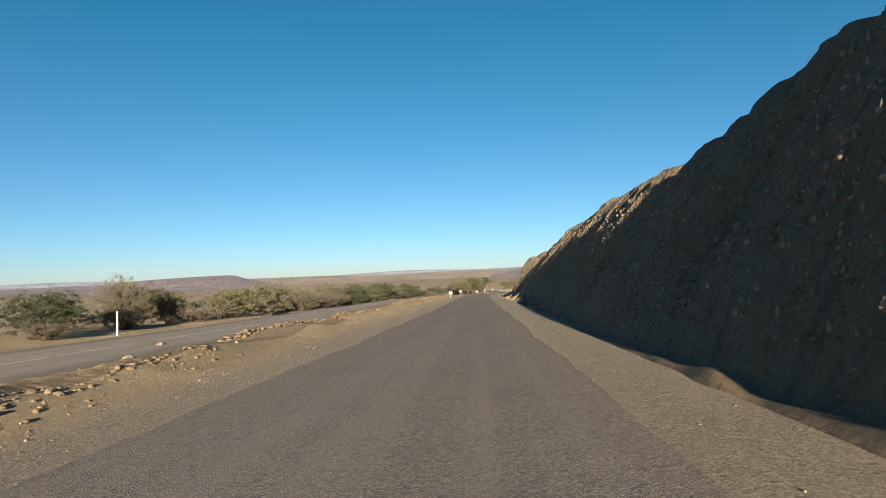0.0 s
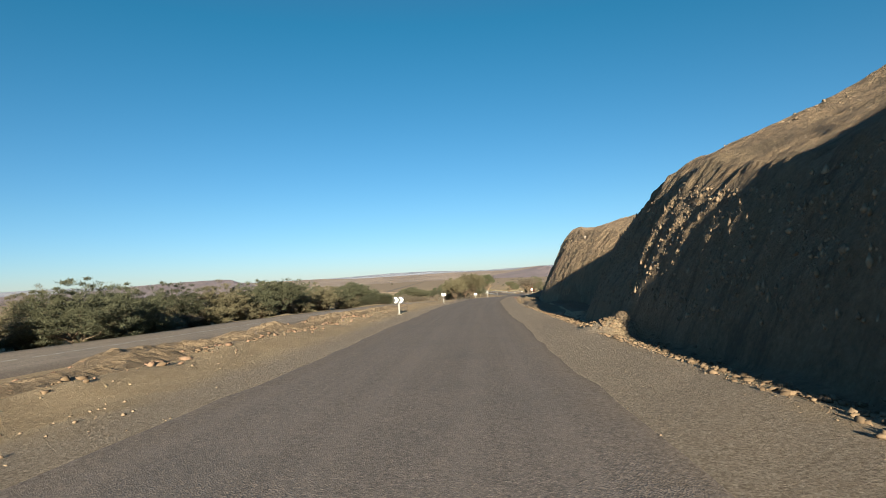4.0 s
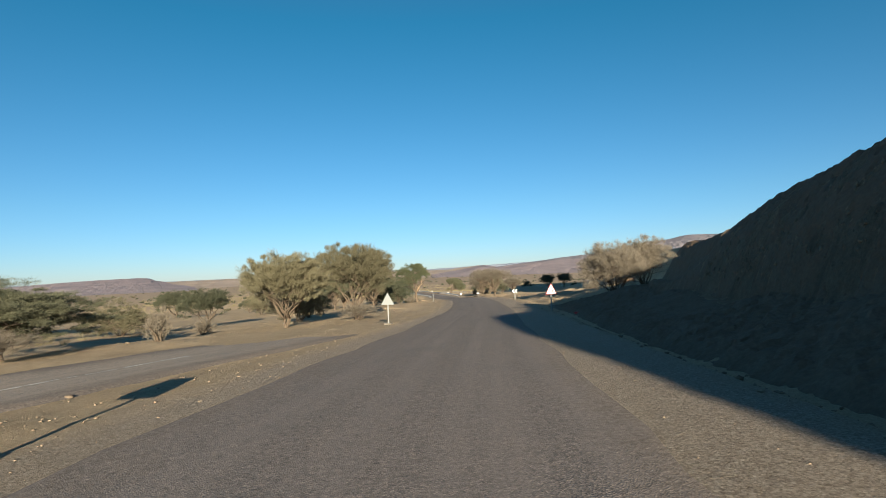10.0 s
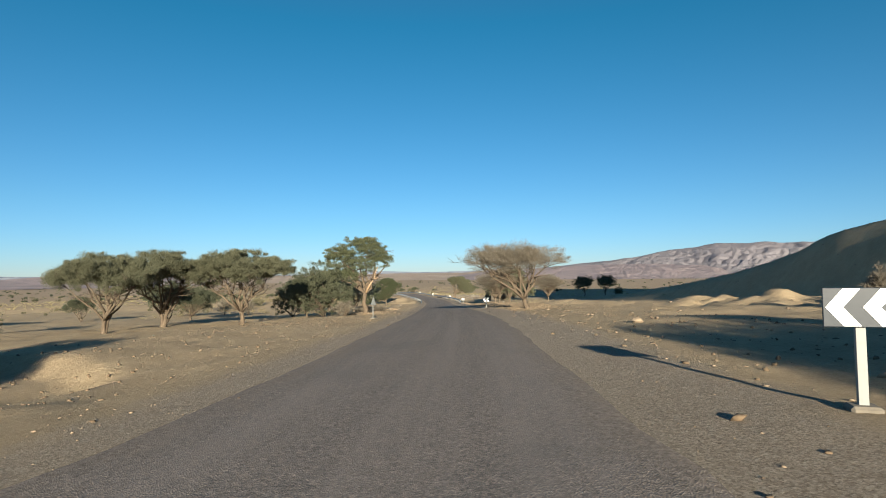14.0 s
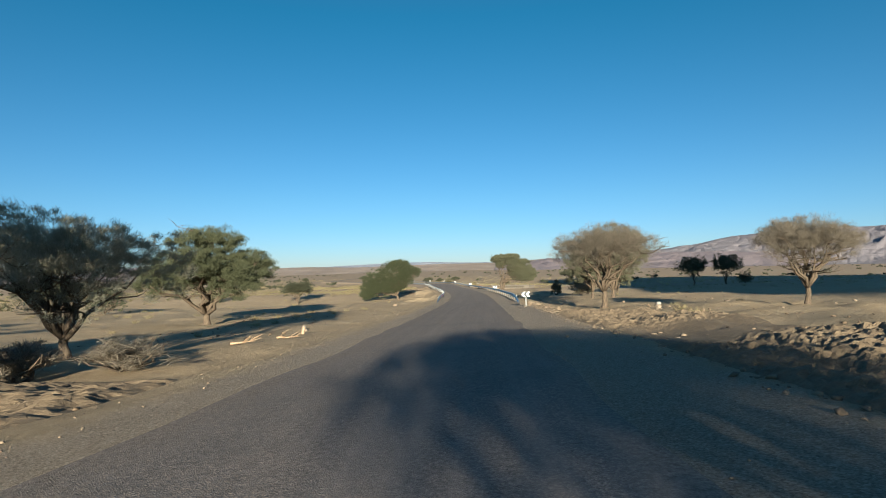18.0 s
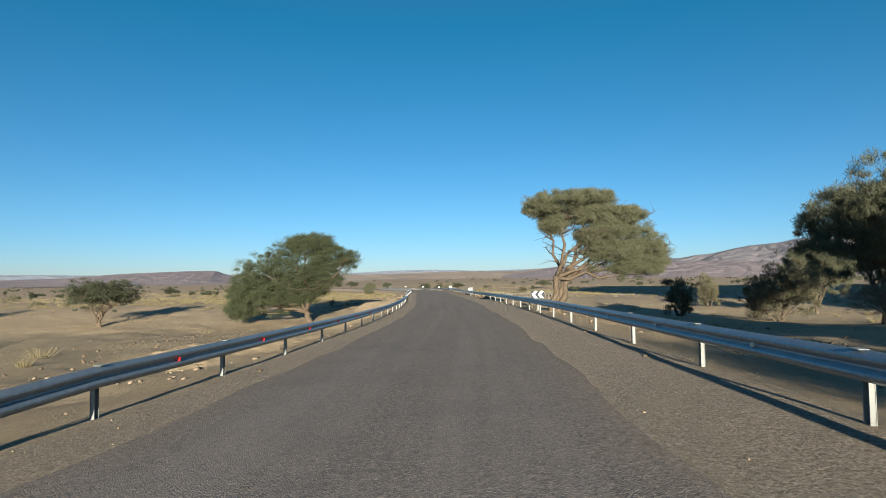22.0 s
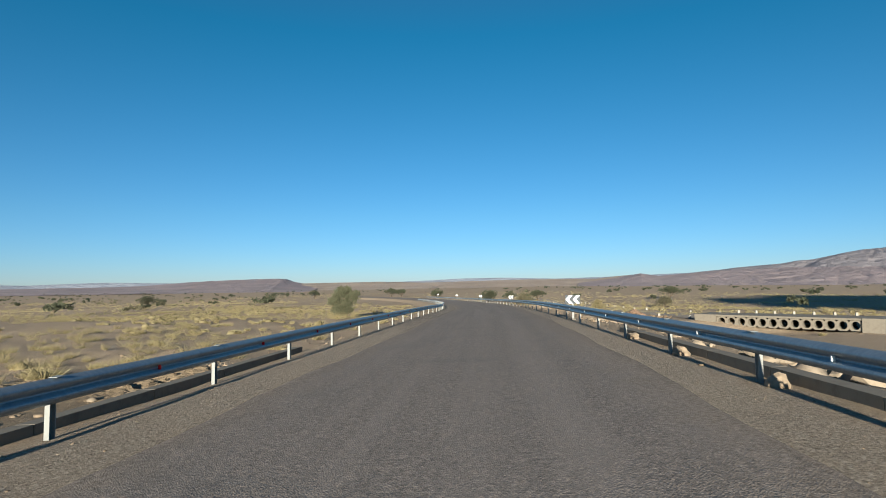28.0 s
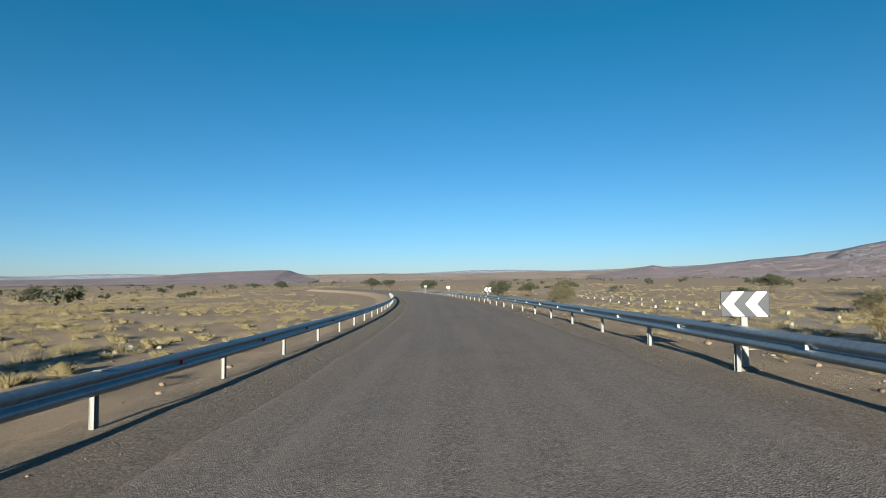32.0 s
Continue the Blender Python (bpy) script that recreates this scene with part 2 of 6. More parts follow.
def ground_rel(u, y):
    """Height of the land over the road's own plane."""
    u, y = np.asarray(u, float), np.asarray(y, float)
    a = np.abs(u)
    west = u < 0
    h = -0.012 - 0.09 * step(a, 3.3, 5.6) + 0.06 * bell(a, 4.8, 0.7) + 0.03 * rough(u * 3, y, 0.9) * step(a, 2.9, 3.4)
    # west side
    w1 = 1 - step(y, 195, 235)
    berm = 0.42 * bell(u, -8.6, 1.0) * (step(y, 58, 66) * (1 - step(y, 96, 106)) + 0.35 * step(y, 100, 103) * (1 - step(y, 117, 122))) * (0.5 + rough(u * 2, y, 2.1) * 1.3) + 0.28 * (1 - 0.9 * step(y, 128, 150)) * bell(u, -7.0, 1.3) * (0.4 + 1.1 * (rough(u * 2.2, y, 2.5) + 0.5)) - 0.14 * step(-u, 8.2, 11.0) - 0.46 * step(-u, 18.5, 24) - 0.012 * np.maximum(-u - 24, 0)
    w2 = -0.25 * step(-u, 5, 8) - 0.5 * step(-u, 12, 26) - 0.008 * np.maximum(-u - 30, 0)
    w2 = w2 - 1.3 * bell(y, 425, 16) * step(-u, 5.2, 8.5) - 0.6 * step(y, 455, 480) * step(-u, 5.2, 8) + 0.5 * step(y, 470, 500) * step(-u, 14, 30)
    h = h + np.where(west, w1 * berm + (1 - w1) * w2, 0)
    q = y - 254 - 0.75 * (-u - 9) + 2.2 * rough(u, y, 3.5) + 0.9 * rough(u + 5, y, 1.2)
    h = h - np.where(west, 0.55 * step(-u, 8, 11) * step(q, -8, -4.5) * (1 - step(q, -1.0, 0)) * (1 - step(-u, 30, 45)), 0)
    # east side
    cut = step(y, 110, 117) * (1 - step(y, 147, 158))
    e1 = -(0.1 + 0.25 * step(y, 100, 112)) * step(u, 4.4, 5.6) * (1 - step(y, 190, 215)) * (1 - cut)
    e1 = e1 - cut * (0.42 * bell(u, 4.85 + 0.5 * rough(y, 0 * y, 4), 0.33) * (0.75 + rough(y, 0 * y + 5, 2.2)) - 0.12 * bell(u, 5.9, 0.7) - 0.10 * bell(u, 4.1, 0.4))
    e2 = 0.9 * step(u, 9, 16) * bell(y, 238, 24) * (0.6 + 1.2 * rough(u, y, 7)) - 0.5 * step(u, 6, 9) * step(y, 330, 345) * (1 - step(u, 9, 14))
    e2 = e2 + 0.7 * bell(u, 14, 6) * bell(y, 305, 22) * (0.7 + 1.5 * rough(u, y, 4))
    e2 = e2 - 1.3 * step(u, 5.2, 9) * bell(y, 425, 28) - 1.5 * step(u, 6, 16) * step(y, 445, 480) * (1 - 0.3 * step(y, 700, 800)) + 1.2 * step(u, 60, 130) - 1.15 * step(u, 12, 18) * (1 - step(u, 38, 46)) * step(y, 496, 508) * (1 - step(y, 533, 539))
    apron = 0.3 * np.clip(u - 5.4, 0, 5.5) * (1 - 0.75 * step(u, 9.5, 14)) * step(y, 160, 174) * (1 - step(y, 203, 219)) * (1 + 0.5 * rough(u, y, 4))
    h = h + np.where(west, 0, step(y, 188, 205) * e2 + e1 + apron)
    # rough ground, calmer on the shoulders
    k = step(a, 4.2, 7.5)
    onold = 1 - step(np.abs(u - old_road_u(y)), OLD_HALF, OLD_HALF + 1.0)
    k = k * (1 - onold)
    e3 = -0.5 * step(u, 5.4, 8.5) * bell(y, 222, 10)
    h = h + np.where(west, 0, e3)
    clods = (1 - 0.92 * step(y, 243, 249) * (1 - step(y, 290, 298)) * (1 - step(u, 17, 24))) * step(u, 6.2, 8) * (1 - step(u, 26, 34)) * step(y, 205, 216) * (1 - step(y, 335, 352)) * (1 - 0.6 * step(y, 282, 298))
    h = h + clods * (1 + 0.9 * step(u, 14, 20)) * (0.75 * np.abs(rough(u, y, 2.4)) + 0.45 * np.abs(rough(u + 17, y, 1.1)) + 0.8 * rough(u, y, 6))
    h = h + k * (0.16 * rough(u, y, 1.6) + 0.30 * rough(u + 40, y, 5) + 0.7 * step(a, 15, 40) * rough(u, y + 90, 22) + 2.0 * step(a, 60, 200) * rough(u, y, 90))
    h = h + hill(u, y) * (1 + 0.12 * rough(u, y, 9))
    for cy, ch in ((60.8, 1.0), (69.1, 1.1), (43.5, 0.6), (87.0, 0.7)):
        h = h + ch * np.maximum(1 - np.hypot((u - 5.6) / 1.5, (y - cy) / 1.6), 0)
    wide = 1.25 * step(y, 425, 500)
    return h - 0.08 * np.where(west, 1 - step(a, 2.6, 3.05), 1 - step(a - wide, 1.85, 2.2))


def ground_z(u, y):
    u = np.asarray(u, float)
    near = road_z(y) + road_bank(y) * np.clip(u, -5.5, 5.5)
    z = near + ground_rel(u, y)
    out = step(np.abs(u), 150, 1500)
    return z * (1 - out) + out * np.clip(z, -23.0, -21.0)


def place(u, y, dz=0.0):
    """World point at u metres east of the road's middle line, on the ground."""
    return Vector((float(road_x(y)) + u, y, float(ground_z(u, y)) + dz))


def link_mesh(name, verts, faces, mat, parent=None, smooth=False, label=""):
    me = bpy.data.meshes.new(name)
    me.from_pydata(verts, [], faces)
    me.update()
    if smooth:
        me.polygons.foreach_set("use_smooth", [True] * len(me.polygons))
    if mat is not None:
        me.materials.append(mat)
    ob = new(name, me)
    ob.parent = parent
    if label:
        ob["label"] = label
    return ob


def sheet(name, X, Y, Z, mat, U=None, V=None, smooth=True):
    """A grid of points as one mesh, with a uv of road metres (across, along)."""
    r, c = X.shape
    me = bpy.data.meshes.new(name)
    co = np.stack([X, Y, Z], -1).reshape(-1, 3)
    i = (np.arange(r - 1)[:, None] * c + np.arange(c - 1)[None, :]).ravel()
    quads = np.stack([i, i + 1, i + 1 + c, i + c], -1)
    me.vertices.add(len(co))
    me.vertices.foreach_set("co", co.ravel())
    me.loops.add(quads.size)
    me.loops.foreach_set("vertex_index", quads.ravel())
    me.polygons.add(len(quads))
    me.polygons.foreach_set("loop_start", np.arange(len(quads)) * 4)
    me.polygons.foreach_set("use_smooth", np.full(len(quads), smooth))
    me.update(calc_edges=True)
    if U is not None:
        uv = np.stack([U, V], -1).reshape(-1, 2)[quads.ravel()]
        me.uv_layers.new(name="UVMap").data.foreach_set("uv", uv.ravel())
    me.materials.append(mat)
    return new(name, me)


# ---- earth, gravel shoulders and the plain, one sheet to the horizon ----
def earth_material():
    m, nt, b = material("dry_earth", 1.0)
    b.inputs["Specular IOR Level"].default_value = 0.05
    ob, uv = coords(nt, "Object"), coords(nt, "UV")
    big = noise_tex(nt, ob, 0.09, 5, 0.6)
    mid = noise_tex(nt, ob, 0.9, 6, 0.65)
    fine = noise_tex(nt, ob, 7, 7, 0.78)
    col = ramp(nt, big, [(0.3, (0.302, 0.223, 0.138)), (0.5, (0.36, 0.270, 0.170)), (0.7, (0.41, 0.318, 0.21))])
    col = mix(nt, spread(nt, mid, 0.35, 0.7), col, (0.262, 0.191, 0.113))
    drift = noise_tex(nt, ob, 0.32, 6, 0.7)
    col = mix(nt, maths(nt, "MULTIPLY", spread(nt, drift, 0.52, 0.62), 0.6), col, (0.45, 0.345, 0.22))
    col = mix(nt, maths(nt, "MULTIPLY", spread(nt, drift, 0.46, 0.38), 0.5), col, (0.2, 0.148, 0.09))
    col = mix(nt, 0.5, col, ramp(nt, fine, [(0.3, (0.202, 0.147, 0.0924)), (0.7, (0.454, 0.353, 0.244))]))
    # gravel towards the asphalt, grey-brown sand out on the plain
    sep = nt.nodes.new("ShaderNodeSeparateXYZ")
    nt.links.new(uv, sep.inputs[0])
    sand = maths(nt, "ADD", sep.outputs[1], maths(nt, "MULTIPLY", big, 60.0))
    col = mix(nt, maths(nt, "MULTIPLY", spread(nt, sand, 455, 520), 0.8), col, ramp(nt, mid, [(0.3, (0.225, 0.168, 0.128)), (0.7, (0.30, 0.228, 0.172))]))
    across = maths(nt, "ABSOLUTE", sep.outputs[0])
    across = maths(nt, "ADD", across, maths(nt, "MULTIPLY", maths(nt, "SUBTRACT", mid, 0.5), 1.6))
    stones = voronoi(nt, ob, 48, "F1", "Color")
    sepc = nt.nodes.new("ShaderNodeSeparateColor")
    nt.links.new(stones, sepc.inputs[0])
    gcol = ramp(nt, sepc.outputs[0], [(0.0, (0.11, 0.09, 0.072)), (0.5, (0.25, 0.205, 0.165)), (1.0, (0.47, 0.40, 0.33))])
    g = maths(nt, "SUBTRACT", 1.0, spread(nt, across, 4.0, 5.4))
    g = maths(nt, "MULTIPLY", g, 0.85)
    grit = noise_tex(nt, ob, 24, 5, 0.8)
    gcol = mix(nt, 0.5, gcol, ramp(nt, grit, [(0.34, (0.10, 0.082, 0.065)), (0.5, (0.245, 0.20, 0.16)), (0.66, (0.45, 0.38, 0.31))]))
    late = maths(nt, "ADD", sep.outputs[1], maths(nt, "MULTIPLY", mid, 24.0))
    gcol = mix(nt, maths(nt, "MULTIPLY", spread(nt, late, 500, 528), 0.75), gcol, ramp(nt, grit, [(0.34, (0.075, 0.066, 0.058)), (0.5, (0.145, 0.126, 0.11)), (0.66, (0.25, 0.222, 0.195))]))
    col = mix(nt, 0.3, col, ramp(nt, grit, [(0.36, (0.15, 0.11, 0.075)), (0.5, (0.32, 0.245, 0.17)), (0.65, (0.50, 0.40, 0.30))]))
    hs = nt.nodes.new("ShaderNodeHueSaturation")
    hs.inputs["Value"].default_value, hs.inputs["Saturation"].default_value = 1.2, 1.02
    hs.inputs["Hue"].default_value = 0.506
    nt.links.new(mix(nt, g, col, gcol), hs.inputs["Color"])
    nt.links.new(hs.outputs["Color"], b.inputs["Base Color"])
    h = maths(nt, "ADD", maths(nt, "MULTIPLY", fine, 0.8), maths(nt, "ADD", mid, maths(nt, "MULTIPLY", grit, 0.45)))
    bump(nt, b, h, 1.0, 0.07)
    return m


MAT_EARTH = earth_material()


def lines(*spans):
    out = []
    for a, b, n in spans:
        out.extend(np.linspace(a, b, n, endpoint=False))
    return out


_u = lines((4.6, 7.5, 10), (7.5, 30, 56), (30, 80, 36)) + list(80 * 1.115 ** np.arange(0, 39))
_U = np.array([-a for a in _u[::-1]] + lines((-4.6, 4.6, 30)) + _u)
_Y = np.array(lines((-200, -20, 30), (-20, 640, 1000), (640, 900, 70)) + list(900 * 1.05 ** np.arange(0, 35)))
_UU, _VV = np.meshgrid(_U, _Y)
_XX = road_x(_VV) + _UU
_fu = np.interp(_VV, _CLIFF_Y, _FOOT_U)
_under = 2.2 * step(_UU, _fu - 0.35, _fu + 0.9) * (1 - step(_UU, 36, 40)) * step(_VV, -54, -46) * (1 - step(_VV, 199, 206))
ground = sheet("ground", _XX, _VV, ground_z(_UU, _VV) - _under, MAT_EARTH, _UU, _VV)
tagged(ground, "dry stony desert earth with gravel road shoulders", "ground", kind="structure")


# ---- asphalt ----
def asphalt_material(name, tone, warm):
    m, nt, b = material(name, 0.95)
    b.inputs["Specular IOR Level"].default_value = 0.1
    ob, uv = coords(nt, "Object"), coords(nt, "UV")
    grit = voronoi(nt, ob, 60, "F1", "Color")
    sepc = nt.nodes.new("ShaderNodeSeparateColor")
    nt.links.new(grit, sepc.inputs[0])
    dark, light = tuple(tone * k for k in (0.42, 0.4, 0.38)), tuple(tone * k * w for k, w in zip((2.0, 1.92, 1.8), warm))
    col = ramp(nt, sepc.outputs[0], [(0.0, dark), (0.6, tuple(tone * w for w in warm)), (1.0, light)])
    streak = noise_tex(nt, mapped(nt, uv, (1.6, 0.03, 1)), 1.0, 4, 0.6)
    patch = noise_tex(nt, ob, 0.35, 5, 0.65)
    coarse = noise_tex(nt, ob, 16, 6, 0.8)
    col = mix(nt, 0.45, col, ramp(nt, coarse, [(0.36, tuple(tone * 0.45 * w for w in warm)), (0.5, tuple(tone * w for w in warm)), (0.64, tuple(tone * 1.8 * w for w in warm))]))
    col = mix(nt, maths(nt, "MULTIPLY", spread(nt, streak, 0.35, 0.75), 0.6), col, tuple(tone * 1.35 * w for w in warm))
    col = mix(nt, maths(nt, "MULTIPLY", spread(nt, patch, 0.5, 0.75), 0.35), col, (tone * 0.6, tone * 0.57, tone * 0.54))
    sep = nt.nodes.new("ShaderNodeSeparateXYZ")
    nt.links.new(uv, sep.inputs[0])
    edge = maths(nt, "ADD", maths(nt, "ABSOLUTE", sep.outputs[0]), maths(nt, "MULTIPLY", maths(nt, "SUBTRACT", noise_tex(nt, ob, 1.4, 4), 0.5), 1.5))
    dust = ramp(nt, coarse, [(0.35, (0.12, 0.098, 0.078)), (0.5, (0.215, 0.176, 0.142)), (0.66, (0.33, 0.275, 0.225))])
    col = mix(nt, maths(nt, "MULTIPLY", spread(nt, edge, 2.15, 3.35), 0.92), col, dust)
    base(nt, b, col)
    bump(nt, b, maths(nt, "ADD", voronoi(nt, ob, 60), maths(nt, "MULTIPLY", patch, 0.6)), 0.5, 0.012)
    return m


MAT_ASPHALT = asphalt_material("asphalt", 0.195, (1.0, 0.85, 0.74))
_ry = np.array(lines((-150, 0, 40), (0, 660, 500), (660, 800, 60)))
_ru = np.array([-3.45, -3.2, -3.0, -2, -1, 0, 1, 2, 3.0, 3.2, 3.45])
_RU, _RV = np.meshgrid(_ru, _ry)
_ragged = 0.28 * rough(0 * _RV + 3, _RV, 1.7) + 0.22 * rough(0 * _RV + 9, _RV, 11)
_RU2 = _RU * np.where(_RU > 0, np.interp(_RV, (410, 470, 500), EAST_EDGE), np.interp(_RV, (410, 470, 500), WEST_EDGE)) + np.where(np.abs(_RU) > 2.9, np.sign(_RU) * _ragged, 0)
_c, _s = road_lean(_RV)
_RZ = road_z(_RV) + road_bank(_RV) * _RU2 + np.where(np.abs(_RU) > 3.22, -0.07, np.where(np.abs(_RU) > 3.1, 0.002, 0.022 - 0.004 * np.abs(_RU)))
road = sheet("road", road_x(_RV) + _RU2 * _c, _RV - _RU2 * _s, _RZ, MAT_ASPHALT, _RU, _RV)
tagged(road, "worn grey two-lane asphalt road with crumbling sandy edges", "road", kind="structure")


# ---- the cut rock face ----
def rock_material():
    m, nt, b = material("shale", 0.95)
    ob = coords(nt, "Object")
    tilt = nt.nodes.new("ShaderNodeMapping")
    tilt.inputs["Rotation"].default_value = (radians(28), 0, 0)
    tilt.inputs["Scale"].default_value = (0.9, 1.25, 0.9)
    nt.links.new(ob, tilt.inputs["Vector"])
    beds = noise_tex(nt, tilt.outputs["Vector"], 1.3, 6, 0.65)
    blot = noise_tex(nt, ob, 0.25, 5, 0.6)
    fine = noise_tex(nt, ob, 7, 7, 0.8)
    lump = noise_tex(nt, ob, 2.6, 7, 0.72)
    col = ramp(nt, beds, [(0.3, (0.17, 0.124, 0.083)), (0.5, (0.29, 0.21, 0.134)), (0.7, (0.38, 0.28, 0.18))])
    col = mix(nt, spread(nt, blot, 0.4, 0.65), col, (0.25, 0.195, 0.126))
    col = mix(nt, 0.45, col, ramp(nt, fine, [(0.34, (0.09, 0.068, 0.047)), (0.5, (0.25, 0.19, 0.126)), (0.68, (0.46, 0.355, 0.24))]))
    run = noise_tex(nt, mapped(nt, ob, (1.0, 2.4, 0.35)), 0.8, 5, 0.65)
    col = mix(nt, maths(nt, "MULTIPLY", spread(nt, run, 0.5, 0.66), 0.55), col, (0.12, 0.092, 0.066))
    # dust and grit lie where the rock is flat enough to hold them
    geo = nt.nodes.new("ShaderNodeNewGeometry")
    xyz = nt.nodes.new("ShaderNodeSeparateXYZ")
    nt.links.new(geo.outputs["True Normal"], xyz.inputs[0])
    flat = maths(nt, "ADD", xyz.outputs["Z"], maths(nt, "MULTIPLY", lump, 0.25))
    grit = ramp(nt, fine, [(0.3, (0.26, 0.188, 0.117)), (0.55, (0.345, 0.255, 0.165)), (0.75, (0.42, 0.32, 0.215))])
    # Mask keeps pale grit off the foot, so its colour is dark like shade.
    across = nt.nodes.new("ShaderNodeSeparateXYZ")
    nt.links.new(coords(nt, "UV"), across.inputs[0])
    col = mix(nt, maths(nt, "MULTIPLY", spread(nt, flat, 0.94, 1.07), spread(nt, across.outputs[0], 10.5, 13)), col, grit)
    base(nt, b, col)
    flute = noise_tex(nt, mapped(nt, ob, (0.6, 1.0, 0.5)), 5.5, 6, 0.75)
    h = maths(nt, "ADD", maths(nt, "MULTIPLY", fine, 0.4), maths(nt, "ADD", maths(nt, "MULTIPLY", lump, 0.5), flute))
    bump(nt, b, h, 1.0, 0.34)
    return m


MAT_ROCK = rock_material()
_cu = np.array(lines((-1.0, 9.3, 100), (9.3, 16, 32), (16, 36, 34)))
_cy = np.array(lines((-50, -5, 110), (-5, 206, 1320)))
_CU, _CV = np.meshgrid(_cu, _cy)
_foot = np.interp(_CV, _CLIFF_Y, _FOOT_U)
_in = _CU
_CU = np.minimum(_CU + _foot, 40.5)
_d = np.maximum(_CU - _foot, 0)
_top = np.interp(_CV, _CLIFF_Y, _CLIFF_H)
_z = ground_z(_CU, _CV)
_up = _z - road_z(_CV)


def ridged(x, y, size):
    return 0.5 - 2 * np.abs(rough(x, y, size))


_s = _CV + 0.12 * _z + 0.8 * rough(_CV, _z, 4)          # flutes run down the face
_on = step(_d, 0.2, 1.8) * (1 - 0.86 * step(_d * _STEEP - _top, -0.2, 2.2)) * step(_top, 0.3, 3)
_gully = -(1 - 0.85 * step(_CV, 102, 114)) * np.maximum(1 - 5 * np.abs(rough(_CV + 0.22 * _up, 0.05 * _up, 8.5)), 0) * (1 - 0.5 * step(_up, 3, 9))
_out = _on * (0.28 * rough(_CV, 0.35 * _up, 5.5) + 0.06 * ridged(_s, 0.2 * _z, 2.1) + 0.11 * ridged(_s, 0.35 * _z, 0.85) + 0.8 * _gully
              + 0.10 * rough(_s, 0.6 * _z, 0.5) + 0.18 * np.maximum(rough(_s + 7, 0.6 * _z, 0.34), -0.1) + 0.08 * rough(_s + 3, _z, 0.26) + 0.14 * rough(_CV + 9, 0.8 * _z, 1.2))
_DX = -0.8 * _out
_DZ = 0.5 * _out + 0.12 * rough(_CU, _CV, 0.8) * step(_d, 0.2, 1) + 0.09 * rough(_CU + 9, _CV, 0.35) * step(_d, 0.1, 0.8) + 0.4 * bell(_d, 0.4, 0.6) * (0.15 + rough(_CU, _CV, 1.7)) * step(_top, 1, 4)
_DZ = np.where(_d < 1.4, np.maximum(_DZ, -0.04), _DZ)
_edge = step(_in, -0.75 + 0.15 * step(_CV, 104, 112), -0.2 + 0.1 * step(_CV, 104, 112) + 0.25 * rough(_CV, 0 * _CV + 3, 1.3)) * (1 - step(_CU, 39, 40.4)) * step(_CV, -50, -46) * (1 - step(_CV, 201, 205.5))
cliff = sheet("rock_cliff", road_x(_CV) + _CU + _DX, _CV, _z + _DZ - 0.25 * (1 - _edge) + 0.02, MAT_ROCK, _CU, _CV, smooth=False)
tagged(cliff, "steep brown shale rock face of a road cutting, crumbling ribs and gullies", "cliff", kind="structure")


# ---- far mountains: each ridge a strip of land standing on the plain ----
def ridge_material(name, low, high, pale):
    m, nt, b = material(name, 0.98)
    ob = coords(nt, "Object")
    a = noise_tex(nt, mapped(nt, ob, (1, 1, 3)), 0.004, 6, 0.6)
    c = noise_tex(nt, ob, 0.02, 5, 0.65)
    col = mix(nt, spread(nt, a, 0.35, 0.65), low, high)
    col = mix(nt, maths(nt, "MULTIPLY", spread(nt, c, 0.45, 0.7), 0.5), col, pale)
    base(nt, b, col)
    bump(nt, b, maths(nt, "ADD", noise_tex(nt, mapped(nt, ob, (1, 1, 0.5)), 0.011, 8, 0.7), maths(nt, "MULTIPLY", c, 0.6)), 1.0, 22.0)
    return m


def ridge_strip(name, label, a0, a1, dist, depth, angles, elevs, mat, jag, flat, n=260):
    """Land between two bearings (degrees from north) with its crest at given elevations."""
    az = np.radians(np.linspace(a0, a1, n))
    t = np.linspace(0, 1, 70)
    A, T = np.meshgrid(az, t)
    crest = np.tan(np.radians(np.interp(np.degrees(A), angles, elevs))) * dist - 7 + 22
    shape = np.where(T < 0.6, step(T, 0, 0.6) ** flat, 1 - 0.8 * step(T, 0.6, 1))
    R = dist + np.where(T < 0.6, (T - 0.6) * depth, (T - 0.6) * 600)
    X, Y = 25 + R * np.sin(A), 270 + R * np.cos(A)
    q = np.degrees(A) * dist / 57.3
    q = q + 140 * rough(q, T * depth, 320)
    gull = np.abs(rough(q + 60 * T, T * depth * 0.5, 170)) * 1.3 + np.abs(rough(q, T * depth * 0.5 + 77, 70)) * 1.2 + 0.55 * np.abs(rough(q, T * depth * 0.6 + 31, 30))
    Z = -24 + np.maximum(crest, 0) * (shape + (1 - shape) * shape * 1.5 * (gull - 0.5) * jag) + jag * crest * (0.15 * rough(q, 0 * T, 160) + 0.08 * rough(q, 0 * T, 45)) * shape
    ob = sheet(name, X, Y, Z, mat, smooth=False)
    return tagged(ob, label, "mountain", kind="structure")


